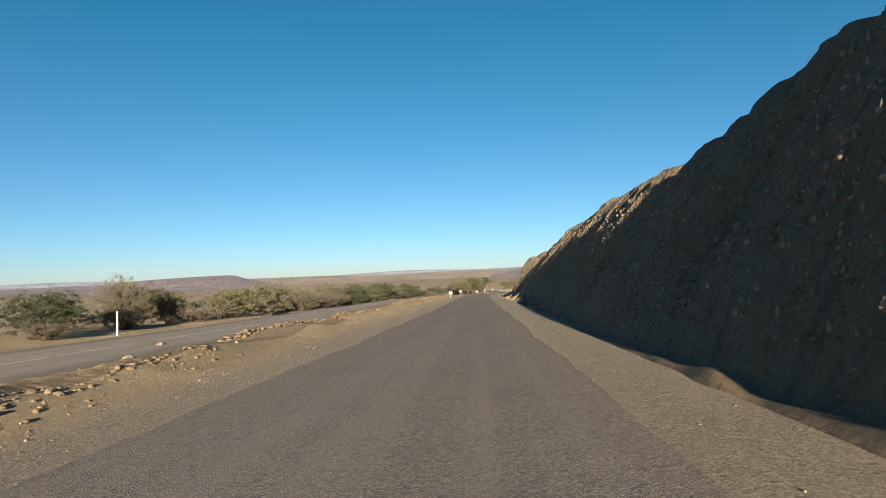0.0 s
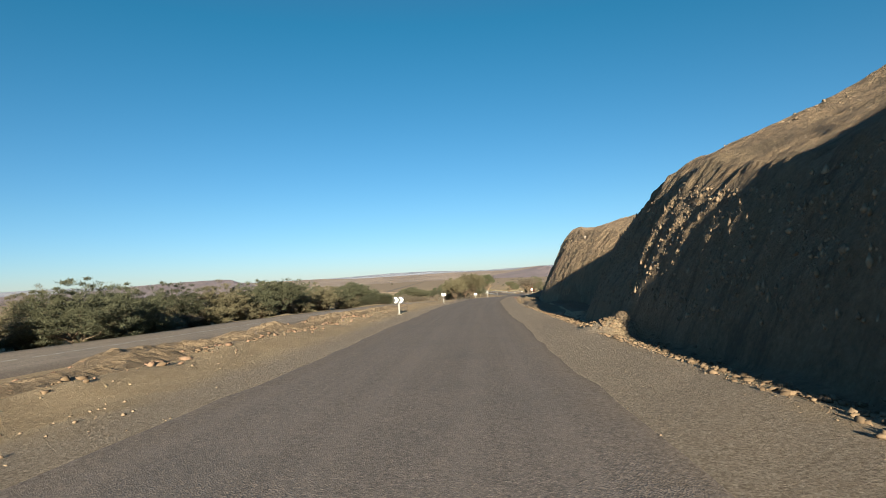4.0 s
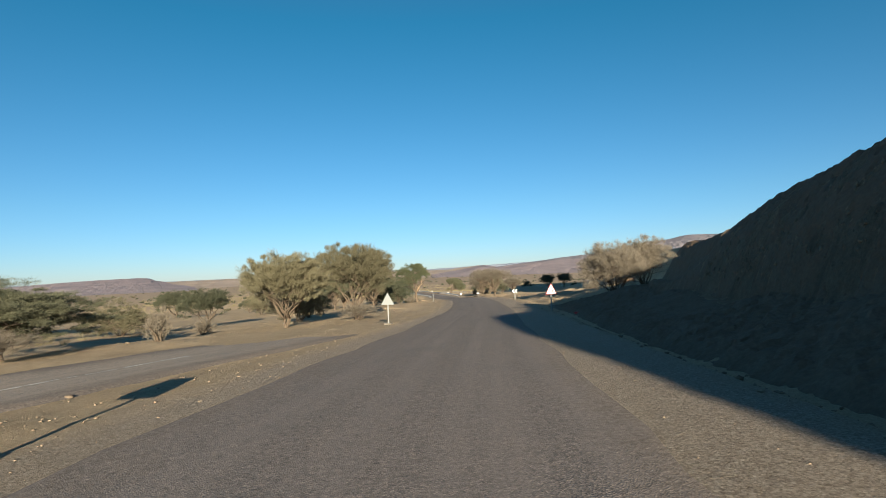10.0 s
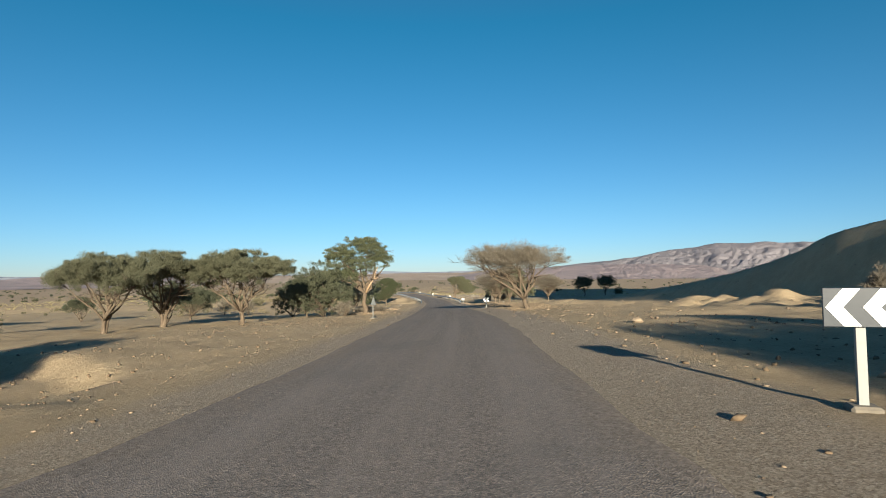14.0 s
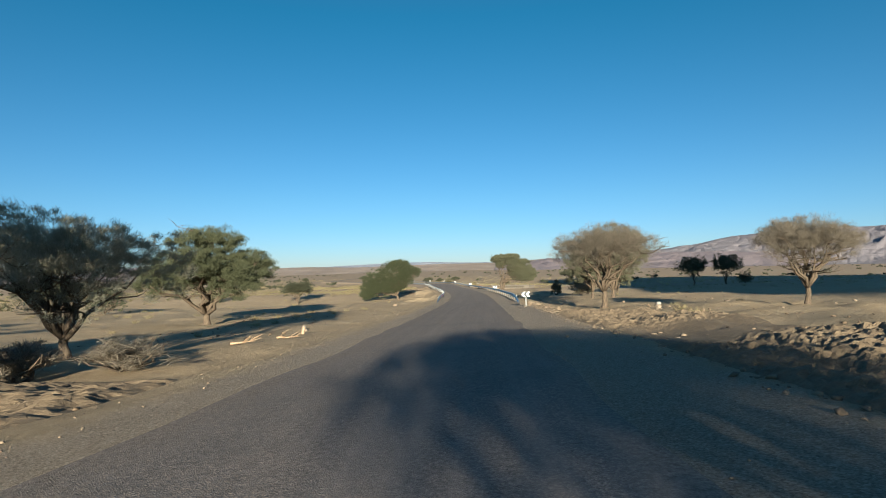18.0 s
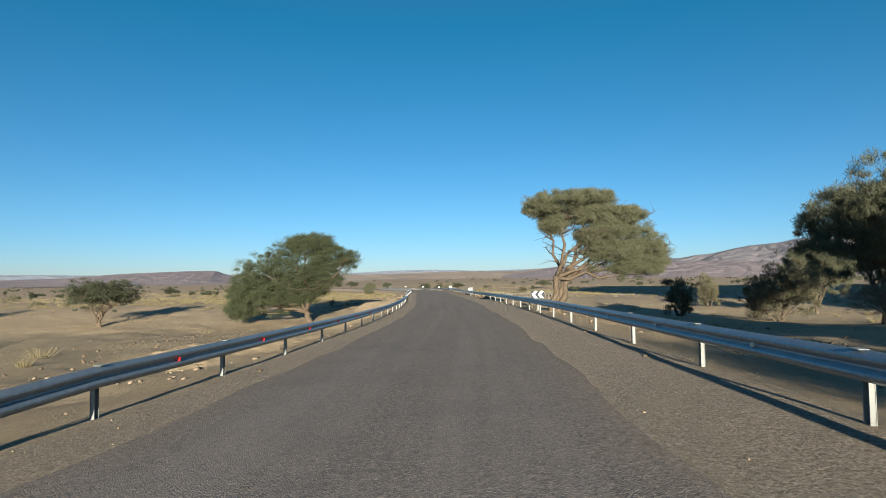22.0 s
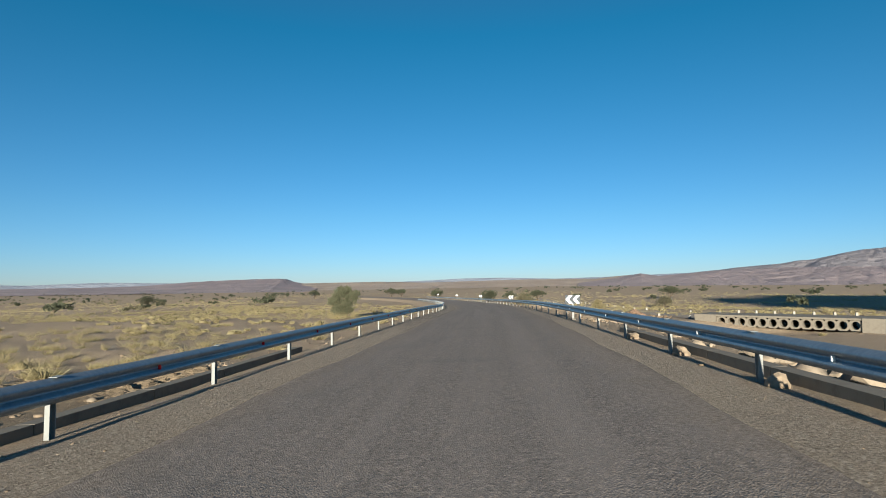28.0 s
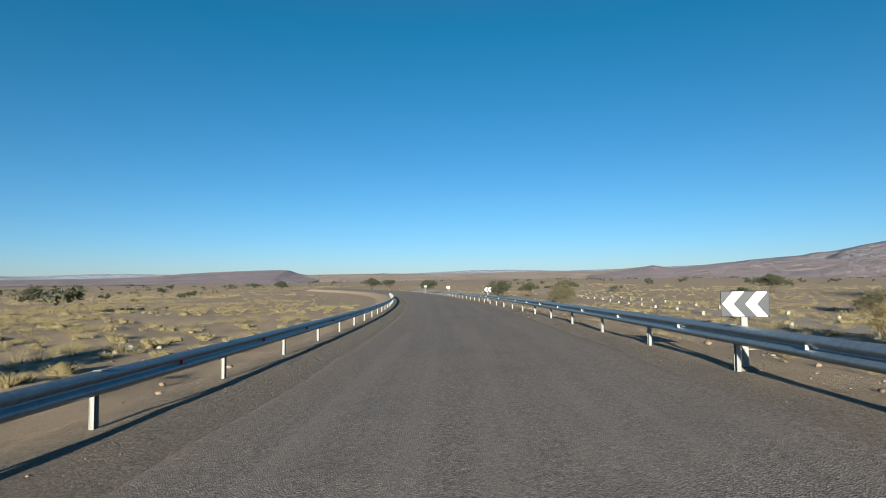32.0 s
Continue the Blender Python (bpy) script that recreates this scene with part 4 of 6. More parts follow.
def patterns():
    P = {}
    leafy, fine, twig = (0.22, 0.022), (0.17, 0.0105), (0.36, 0.008)
    P["green"] = [acacia(s, 5, 6.5, MAT_GREEN, low=0.30, stems=2, clumps=330, per=60, leaf=leafy, lobes=7, tiers=0.42, pad=0.42) for s in (11, 12)]
    P["round"] = [acacia(s, 5, 6, MAT_GREEN, low=0.05, stems=2, clumps=360, per=55, flat=0.9, lobes=9, leaf=leafy, tiers=0.4, pad=0.4) for s in (21, 22)]
    P["grey"] = [acacia(s, 5, 6.5, MAT_GREY, low=0.03, stems=3, clumps=360, per=55, flat=0.9, lobes=9, leaf=leafy, tiers=0.4, pad=0.4) for s in (31, 32, 33)]
    P["bare"] = [acacia(s, 5, 6.5, MAT_BARE, low=0.10, stems=3, clumps=420, per=42, leaf=twig, airy=0.4, limbs=9, lobes=8, fan=0.8) for s in (41, 42)]
    P["shrub"] = [shrub(s, 1, 1.3, MAT_BARE, leaf=(0.24, 0.006), per=60) for s in (71, 72)]
    P["greenshrub"] = [shrub(s, 1, 1.2, MAT_GREY, leaf=(0.10, 0.012), per=70, clumps=60) for s in (81, 82)]
    P["finegreen"] = [acacia(13, 5, 6.5, MAT_DUSTY, low=0.26, stems=1, clumps=600, per=190, leaf=fine, lobes=8, limbs=9, flat=0.7, tiers=0.4, pad=0.36)]
    P["finegrey"] = [acacia(s, 5, 6.5, MAT_GREY, low=0.34, stems=3, clumps=560, per=120, leaf=(0.25, 0.0115), flat=0.48, lobes=9, limbs=13, fan=0.7, tiers=0.45, pad=0.38) for s in (34, 35)]
    P["finebare"] = [acacia(s, 5, 6.5, MAT_BARE, low=0.26, stems=st, clumps=900, per=72, leaf=(0.28, 0.0052), airy=0.3, limbs=15, lobes=9, fan=0.75, flat=0.7) for s, st in ((43, 2), (44, 3))]
    P["fineumbrella"] = [acacia(45, 5, 6.5, MAT_BARE, low=0.5, stems=1, clumps=900, per=110, leaf=(0.16, 0.0042), flat=0.45, limbs=14, lobes=8, fan=0.75)]
    P["finethin"] = [acacia(37, 5, 6.5, MAT_SUNLIT_TWIG, low=0.28, stems=1, clumps=600, per=110, leaf=(0.17, 0.008), flat=0.6, lobes=9, limbs=15, fan=0.7, tiers=0.4, pad=0.34)]
    P["fineround"] = [acacia(23, 5, 6, MAT_GREEN, low=0.2, stems=2, clumps=600, per=180, leaf=fine, flat=0.8, lobes=9, limbs=9, tiers=0.4, pad=0.36)]
    ring = [(2.0 * math.cos(a), 2.0 * math.sin(a), 3.55 + 0.35 * math.sin(3 * a + 1), 1.35, 1.35, 0.7) for a in (0, 0.9, 1.8, 2.7, 3.6, 4.5, 5.4)]
    P["fineflat"] = [acacia(s, 5, 6.5, MAT_DUSTY, low=0.42, stems=st, clumps=560, per=180, leaf=(0.18, 0.0105), limbs=12, fan=0.6, girth=1.1, tiers=0.36, pad=0.36,
                            masses=[(0, 0, 4.2, 2.1, 2.0, 0.75)] + ring) for s, st in ((47, 1), (48, 2))]
    P["finedome"] = [acacia(49, 5, 6.5, MAT_LEAFY, low=0.32, stems=1, clumps=900, per=190, leaf=(0.13, 0.0095), limbs=11, fan=0.6, girth=1.1, tiers=0.36, pad=0.34,
                            masses=[(0, 0, 3.5, 2.3, 2.2, 1.4), (0.3, 0, 4.3, 1.5, 1.4, 0.7)] + [(x * 1.05, y * 1.05, z - 0.95, a, b, 0.95) for x, y, z, a, b, c in ring])]
    return P


SIZE = {"finedome": (5, 6.5), "fineflat": (5, 6.5), "finethin": (5, 6.5), "finegreen": (5, 6.5), "finegrey": (5, 6.5), "finebare": (5, 6.5), "fineumbrella": (5, 6.5), "fineround": (5, 6), "green": (5, 6.5), "round": (5, 6), "grey": (5, 6.5), "bare": (5, 6.5), "shrub": (1, 1.3), "greenshrub": (1, 1.2)}
PATTERNS = patterns()
# kind, across, along, height, width
TREES = """
round -29.5 38 3.7 5.2 | shrub -27.6 36.2 1.2 3.2 | grey -31.5 50.5 4.8 5 | bare -31 49.5 5.1 4.6 | bare -30.4 47.5 2.2 5 | round -34 46 2.6 4 | grey -36 66 3.6 7 | bare -28.4 57 1.9 5 | grey -28.4 65 4 7.5 | grey -31.5 57 4.2 4.5 | shrub -26 69 1.5 4
bare -31 87 4.86 7.02 | bare -28 91 4.41 7.02 | grey -29.8 80.5 5.08 7.34 | grey -32 72 4.2 5 | shrub -30.5 76 1.7 3.5 | bare -26 84 3.84 5.94 | bare -23.6 88 2.94 5.4 | grey -24.5 93 4.07 6.48 | round -21 98 3.62 6.48 | round -22.5 104 3.73 5.94 | grey -32 109 4.18 5.4 | round -29.5 113 3.95 5.94 | round -26 116 4.07 6.48 | grey -24.4 121 4.29 6.48
round -24 127 4.18 6.48 | green -23.4 133 4.41 7.56 | round -25.5 139 4.63 6.48 | grey -23.8 146 4.18 7.56 | round -27 152 4.41 5.4 | bare -25.2 153.5 3.73 3.24 | round -24.6 158 3.28 4.86 | round -26 161 4.07 4.86 | green -25.5 167.5 4.52 7.99 | round -23.2 174 2.94 7.02 | round -20.4 160 1.81 4.32
shrub -24 180 1.6 3 | bare -20.5 184 2 4 | finegreen -22.6 199 3.8 8.4 | bare -19.5 194 1.6 5 | grey -40.6 208 4.4 6.4 | grey -33.5 198 4.4 5.6 | round -38 217 4.2 6 | grey -30 190.5 2.4 5 | green -52 232 4.4 7.6 | round -30 190 3 5 | green -29.6 233 4.4 6.3 | shrub -17.8 203 1.9 1.6 | shrub -20 212 1.2 1.6
finegrey -15.6 215.5 5.8 6.6 | finegrey -12.4 225.4 7.4 8 | grey -19 229 5 5.5 | round -22 243 4.5 6 | bare -11.4 222.6 1.7 3.4 | grey -32 222 3.4 5
fineflat -25.6 279.5 6 7.4 | fineflat -24.8 286.5 6.7 8.2 | fineflat -19 289 6.9 9.8 | round -14 301 6.4 6.8 | fineround -17 306 6 5.5 | round -20 311 5.5 5 | shrub -11.4 298 1.8 2.4 | shrub -11.7 319.3 1.2 2.6 | shrub -9.7 320.8 1.0 2.9 | shrub -12.6 320.6 1.0 2.2
green -31 300 4.6 6 | grey -41 285 4.3 6.2 | green -55 325 3.6 5 | green -60 292 6 9 | green -36 318 5 7 | grey -45 340 4.5 7 | finethin -14 324.2 5.6 6.8 | bare -38.3 337 3.2 2.4 | bare -34.9 339 3 3 | green -57.8 382 5 6.6 | round -52.2 383 4.5 4.6
finedome -23.2 353 8.6 11 | green -37.6 433 5.4 8.5 | grey -60 440 3.6 5 | shrub -15 451 0.9 1.1 | shrub -24 448 1.2 1.5
finebare 13.5 224 6.2 7.5 | finebare 17.5 227 6 6 | fineumbrella 19.2 336 5.0 6.0 | fineumbrella 11.3 352 7.1 8.4 | finegreen 15.2 375.5 7.2 6.8 | finegreen 17.8 375.3 9.2 9 | finegreen 20 399.5 7.8 6.8 | bare 19.6 398.4 2.4 4.2 | grey 22 411 4.8 4.6 | finegreen 33 424 6.5 6 | green 69 462 8.6 9 | green 77 460 8.8 9 | round 84 463 3.6 4.2
shrub 21 262 1.8 2.4 | shrub 26 268 1.4 2 | shrub 17 250 1.2 1.8 | greenshrub 29 435 2.8 2.6 | greenshrub 35 447 3.4 3.2 | greenshrub 19 420 3 2.7 | shrub 22.6 415 3.2 2.6
round 28 690 5.2 7 | green 21 735 5 7 | grey 26 641 4.4 5 | green 40 700 4 5.5 | round -120 700 5 8 | green 60 720 4.5 8 | green 95 690 4.5 8 | round 130 640 4 7 | grey 50 610 3 4
green 8 760 5 7 | green -20 800 5 7 | green 30 820 5 8
"""


def plant():
    rnd = random.Random(5)
    for row in TREES.replace("\n", "|").split("|"):
        f = row.split()
        if not f:
            continue
        kind, u, y, h, w = f[0], *map(float, f[1:])
        plain = kind.replace("fine", "")
        p = place(u, y, -0.03)
        proto = rnd.choice(PATTERNS[kind])
        h0, w0 = SIZE[kind]
        ob = copy_thing(proto, Matrix.Identity(4))
        ob.location, ob.rotation_euler, ob.scale = p, (0, 0, rnd.uniform(0, 6.28)), (w / w0, w / w0, h / h0)
        tagged(ob, LABELS[plain], "shrub" if "shrub" in kind else "tree", group="desert shrubs" if "shrub" in kind else "acacia trees")


plant()


def undergrowth():
    """Low thorn scrub that fills the hedge beyond the old road."""
    rnd = random.Random(12)
    for k in range(64):
        y = 82 + 96 * (k + rnd.random()) / 64
        u = -22.2 - rnd.random() ** 1.5 * 7 - 3.0 * max(0.0, (110 - y) / 30)
        h, w = rnd.uniform(1.0, 2.1), rnd.uniform(2.4, 4.2)
        kind = rnd.choice(("shrub", "greenshrub", "greenshrub"))
        ob = copy_thing(rnd.choice(PATTERNS[kind]), Matrix.Identity(4))
        h0, w0 = SIZE[kind]
        ob.location, ob.rotation_euler, ob.scale = place(u, y, -0.03), (0, 0, rnd.uniform(0, 6.28)), (w / w0, w / w0, h / h0)
        tagged(ob, "low thorny scrub below the roadside acacias", "shrub", group="desert shrubs")


undergrowth()
# single trees that stand out
MAT_DEEP = leaf_material("acacia_deep_green", (0.05, 0.062, 0.032), (0.08, 0.092, 0.048), (0.118, 0.127, 0.068))
windy = acacia(61, 8.4, 13, MAT_DEEP, lean=-1.0, low=0.3, stems=1, clumps=1900, per=150, leaf=(0.2, 0.014), limbs=8, girth=1.2, tiers=0.55, pad=0.6,
               masses=[(-1, 0, 6.6, 3.4, 3, 2.3), (2.4, 0, 6.3, 2.8, 2.4, 1.5), (-4.4, 0, 4.8, 3.5, 3, 2.6), (-2, 0, 4.0, 3.8, 3, 2.1), (-6.3, 0, 2.8, 2.4, 2.4, 2.2), (0.3, 0, 8.0, 2.6, 2.2, 1.1), (-7.2, 0, 1.3, 1.5, 1.6, 1.1), (-3.8, 0, 2.4, 3.4, 2.6, 1.8), (-0.6, 0, 3.2, 2.4, 2.2, 1.4), (1.0, 0, 4.6, 2.4, 2.2, 1.4)])
windy.location = place(-14.2, 430.5, -0.05)
tagged(windy, "dark green acacia leaning with the wind, low branches to the ground", "tree", group="acacia trees")
big = acacia(91, 8.9, 8.2, MAT_LEAFY, low=0.72, stems=1, clumps=760, per=190, leaf=(0.15, 0.0095), limbs=8, tiers=0.45, pad=0.38,
             masses=[(-1.5, 0, 7.4, 2.3, 2.2, 1.6), (-3.1, 0, 6, 2.0, 2, 1.5), (1.0, 0, 7.4, 1.7, 1.6, 1.2), (1.9, 0, 6.3, 1.3, 1.3, 0.9), (-2.9, 0, 7.0, 1.9, 1.8, 1.2), (-0.6, 0, 5.6, 1.9, 1.8, 1.1), (0.2, 0, 8.2, 1.6, 1.4, 0.8), (-2.2, 0, 4.6, 1.5, 1.6, 0.8)])
_snag = [tube([Vector((0.15, -0.1, 2.6)), Vector((0.6, -0.25, 3.5)), Vector((1.1, -0.3, 4.2)), Vector((1.25, -0.3, 4.9)), Vector((1.55, -0.35, 5.6))], [0.12, 0.105, 0.09, 0.065, 0.02], 7),
         tube([Vector((1.05, -0.3, 4.1)), Vector((1.4, -0.35, 4.25)), Vector((1.65, -0.35, 4.2))], [0.08, 0.06, 0.04], 6)]
MAT_SNAG = bpy.data.materials.new("stripped_wood")
MAT_SNAG.use_nodes = True
_nt = MAT_SNAG.node_tree
base(_nt, _nt.nodes["Principled BSDF"], ramp(_nt, noise_tex(_nt, mapped(_nt, coords(_nt), (8, 8, 1)), 2, 5), [(0.3, (0.26, 0.175, 0.10)), (0.7, (0.42, 0.30, 0.19))]))
link_mesh("snag", *join(_snag), MAT_SNAG, big, True, "pale broken limb without bark")
big.location = place(-10.0, 305.2, -0.05)
big.scale = (1.06, 1.06, 1.06)
tagged(big, "tall acacia tree with a broken pale snag on its trunk", "tree", group="acacia trees")
umb = acacia(92, 6.8, 8.2, MAT_BARE, low=0.5, stems=1, clumps=1200, per=75, leaf=(0.26, 0.0052), flat=0.35, lobes=9, limbs=15, lean=-1.0, fan=0.8)
umb.location = place(6.9, 286.0, -0.05)
umb.scale = (1.0, 1.0, 0.88)
tagged(umb, "wide umbrella-shaped acacia with a thin brown crown", "tree", group="acacia trees")
MAT_OLIVE = leaf_material("acacia_olive", (0.105, 0.108, 0.064), (0.145, 0.147, 0.09), (0.19, 0.188, 0.118))
gate_tree = acacia(93, 7.3, 6.0, MAT_OLIVE, lean=1.6, low=0.62, stems=3, clumps=1600, per=220, leaf=(0.17, 0.009), limbs=11, girth=1.35, tiers=0.4, pad=0.4,
                   masses=[(0.9, 0, 6.55, 2.3, 2.0, 0.55), (-0.5, 0, 6.1, 1.1, 1.1, 0.5), (2.2, 0, 6.6, 1.4, 1.4, 0.5), (2.3, 0, 5.6, 1.6, 1.5, 0.8), (3.4, 0, 4.7, 2.1, 1.9, 1.1),
                           (4.4, 0.2, 3.9, 2.1, 1.8, 1.3), (3.2, -0.3, 3.4, 1.7, 1.5, 0.9), (5.3, 0, 3.2, 1.3, 1.4, 1.0), (4.2, 0.2, 5.7, 1.2, 1.2, 0.45), (4.6, -0.3, 2.6, 1.4, 1.3, 0.7), (2.4, -0.3, 4.3, 1.1, 1.2, 0.9), (0.1, 0.3, 5.2, 0.7, 0.8, 0.6)])
gate_tree.location = place(5.7, 405.2, -0.2)
gate_tree.scale = (1.0, 1.0, 1.0)
tagged(gate_tree, "twisted old acacia with grey-green foliage behind the guardrail", "tree", group="acacia trees")
bush = acacia(95, 3.6, 4.4, MAT_OLIVE, low=0.12, stems=4, clumps=360, per=90, leaf=(0.17, 0.018), limbs=12, fan=0.7, girth=0.6, tiers=0.35, pad=0.34,
              masses=[(0, 0, 2.5, 1.4, 1.3, 0.8), (-0.9, 0, 1.9, 1.0, 1.1, 0.8), (1.0, 0.2, 2.1, 1.1, 1.1, 0.7), (0.2, 0, 3.1, 0.9, 0.8, 0.45), (0.5, -0.5, 1.2, 1.1, 1.0, 0.7), (-0.5, 0.4, 1.0, 1.1, 1.0, 0.6), (1.5, 0, 2.7, 0.6, 0.6, 0.4)])
bush.location = place(-17.4, 542.8, -0.15)
bush.scale = (1.0, 1.0, 1.2)
tagged(bush, "large green thorn bush with dry grass at its foot", "shrub", group="desert shrubs")
for protos in PATTERNS.values():
    for ob in protos:
        for o in (*ob.children_recursive, ob):
            bpy.data.objects.remove(o)


# ---- signs ----
def plain_material(name, col, rough_=0.5, metal=0.0, dirt=0.25, scale=8):
    m, nt, b = material(name, rough_, metal)
    ob = coords(nt, "Object")
    n = noise_tex(nt, ob, scale, 5, 0.7)
    base(nt, b, mix(nt, maths(nt, "MULTIPLY", spread(nt, n, 0.45, 0.75), dirt), col, tuple(c * 0.45 for c in col)))
    bump(nt, b, n, 0.15, 0.01)
    return m


MAT_WHITE = plain_material("sign_white", (0.80, 0.80, 0.78), 0.4, dirt=0.12)
MAT_BLACK = plain_material("sign_black", (0.035, 0.04, 0.05), 0.45)
MAT_RED = plain_material("sign_red", (0.32, 0.03, 0.03), 0.5)
MAT_ALU = plain_material("sign_back", (0.25, 0.262, 0.26), 0.6, 0.2)
MAT_POST = plain_material("galvanised_post", (0.27, 0.273, 0.262), 0.6, 0.15)
MAT_POLE = plain_material("galvanised_pole", (0.25, 0.253, 0.245), 0.6, 0.15)
MAT_CONC = plain_material("concrete", (0.175, 0.153, 0.123), 0.9, dirt=0.5, scale=4)


def box(cx, cy, cz, sx, sy, sz, bev=0.0):
    bm = bmesh.new()
    bmesh.ops.create_cube(bm, size=1)
    for v in bm.verts:
        v.co = Vector((cx + v.co.x * sx, cy + v.co.y * sy, cz + v.co.z * sz))
    if bev:
        bmesh.ops.bevel(bm, geom=bm.edges[:], offset=bev, segments=1, affect="EDGES")
    return bm


def part(name, bm, mat, parent, label=""):
    me = bpy.data.meshes.new(name)
    bm.to_mesh(me)
    bm.free()
    me.materials.append(mat)
    ob = new(name, me)
    ob.parent = parent
    if label:
        ob["label"] = label
    return ob


def prism(poly, y0, y1):
    """A flat outline in x and z given thickness along y."""
    bm = bmesh.new()
    a = [bm.verts.new((x, y0, z)) for x, z in poly]
    b = [bm.verts.new((x, y1, z)) for x, z in poly]
    bm.faces.new(a)
    bm.faces.new(b[::-1])
    n = len(poly)
    for k in range(n):
        bm.faces.new((a[k], b[k], b[(k + 1) % n], a[(k + 1) % n]))
    bmesh.ops.recalc_face_normals(bm, faces=bm.faces[:])
    return bm


def chevron_sign(right, z):
    """A bend sign whose panel's middle is z over the ground."""
    root = new("chevron_sign")
    W, Hh = 0.72, 0.42
    z -= Hh / 2
    panel = part("panel", box(0, 0, z + Hh / 2, W, 0.03, Hh, 0.006), MAT_BLACK, root, "dark sign panel")
    part("back_rail", box(0, 0.03, z + Hh / 2, W * 0.9, 0.03, 0.05), MAT_ALU, root)
    s = 1 if right else -1
    for k in (-1, 1):
        c = k * 0.173
        pts = [(-0.166, 0), (0.0, 0), (0.166, Hh / 2), (0.0, Hh), (-0.166, Hh), (0.0, Hh / 2)]
        poly = [(s * x + c, zz * 0.96 + z + 0.009) for x, zz in pts]
        part("chevron", prism(poly, -0.022, -0.016), MAT_WHITE, panel, "white chevron arrow")
    post = part("post", box(0, 0.048, z / 2 + 0.05, 0.095, 0.012, z + 0.5, 0.003), MAT_POLE, root, "galvanised steel channel post")
    for k in (-1, 1):
        part("flange", box(k * 0.042, 0.079, z / 2 + 0.05, 0.01, 0.05, z + 0.5), MAT_POLE, post)
    part("footing", box(0, 0.07, -0.02, 0.30, 0.28, 0.16, 0.03), MAT_CONC, root, "concrete footing")
    return root


def stand(ob, u, y, label, category, group="", turn=0.0, dz=0.0, scale=1.0):
    ob.matrix_world = Matrix.Translation(place(u, y, dz)) @ Matrix.Rotation(radians(turn), 4, "Z") @ Matrix.Scale(scale, 4)
    return tagged(ob, label, category, group)


# metres east and north, height of the panel's middle, arrows to the right
CHEVRONS = [(1.19, 106.8, -2.17, 1), (4.23, 144.2, -3.2, 1), (10.42, 177.1, -4.51, 1), (31.86, 242.5, -6.32, 0), (35.99, 295.4, -8.45, 0),
            (39.48, 348.6, -10.56, 0), (41.84, 404.65, -11.97, 0), (39.36, 453.6, -12.75, 0), (36.02, 502.4, -13.33, 0), (31.78, 551.4, -14.26, 0),
            (24.0, 597, -15.0, 0), (12.8, 645, -15.6, 0), (-0.2, 690, -16.1, 0)]
for k, (x, y, z, r) in enumerate(CHEVRONS):
    g = float(ground_z(x - float(road_x(y)), y))
    ob = chevron_sign(r, z - g)
    c, s = road_lean(y)
    turn = -math.degrees(math.asin(float(s))) + (10 if r else -12) + (k % 3 - 1) * 2
    ob.matrix_world = Matrix.Translation((x, y, g)) @ Matrix.Rotation(radians(turn), 4, "Z")
    tagged(ob, "black and white chevron bend sign on a steel post", "road sign", "chevron signs")


def triangle_sign(faced):
    root = new("warning_sign")
    L, z = 0.78, 1.12
    def tri(sc, y0, y1):
        h = L * 0.866
        c = (0, z + h / 3)
        return prism([((x - c[0]) * sc, c[1] + (zz - c[1]) * sc) for x, zz in ((-L / 2, z), (L / 2, z), (0, z + h))], y0, y1)
    plate = part("plate", tri(1.0, 0, 0.02), MAT_ALU, root, "grey metal back")
    if faced:
        part("border", tri(1.0, -0.006, -0.001), MAT_RED, plate, "red border")
        part("face", tri(0.86, -0.010, -0.007), MAT_WHITE, plate, "white face")
        pts, n = [], 8
        outer = [(0.10 - 0.03 + 0.0, z + 0.07)]
        arc = [(0.11 - 0.22 * (1 - math.cos(a)) * 0.9, z + 0.08 + 0.30 * math.sin(a)) for a in [k / n * 1.35 for k in range(n + 1)]]
        left = [(x - 0.03, zz) for x, zz in arc]
        right_ = [(x + 0.03, zz + 0.012) for x, zz in arc]
        part("bend_arrow", prism(left + right_[::-1], -0.014, -0.011), MAT_BLACK, plate, "black left-bend arrow")
    part("post", box(0, 0.045, (z + 0.5) / 2, 0.07, 0.05, z + 0.5 + 0.2, 0.008), MAT_POST, root, "galvanised steel post")
    part("footing", box(0, 0.045, 0.02, 0.42, 0.42, 0.14, 0.03), MAT_CONC, root, "concrete footing")
    return root


stand(triangle_sign(True), 5.12, 209.3, "triangular red-bordered warning sign with a left-bend arrow", "road sign", turn=9, dz=-0.13, scale=1.15)
stand(triangle_sign(False), -5.9, 206.4, "back of a triangular warning sign, bare grey metal", "road sign", turn=-20, scale=1.12)
stand(triangle_sign(False), -6.4, 283.0, "back of a warning sign seen edge-on, on a white post", "road sign", turn=62)


# ---- guardrails ----
def rail_material():
    m, nt, b = material("galvanised_rail", 0.42, 0.55)
    ob = coords(nt, "Object")
    n = noise_tex(nt, mapped(nt, ob, (0.6, 6, 6)), 2.0, 5, 0.7)
    base(nt, b, ramp(nt, n, [(0.3, (0.19, 0.225, 0.26)), (0.7, (0.30, 0.33, 0.36))]))
    bump(nt, b, n, 0.1, 0.01)
    return m


MAT_RAIL = rail_material()
MAT_REFL = plain_material("red_reflector", (0.6, 0.02, 0.02), 0.25)
MAT_CLEAR = plain_material("white_reflector", (0.75, 0.75, 0.72), 0.25)
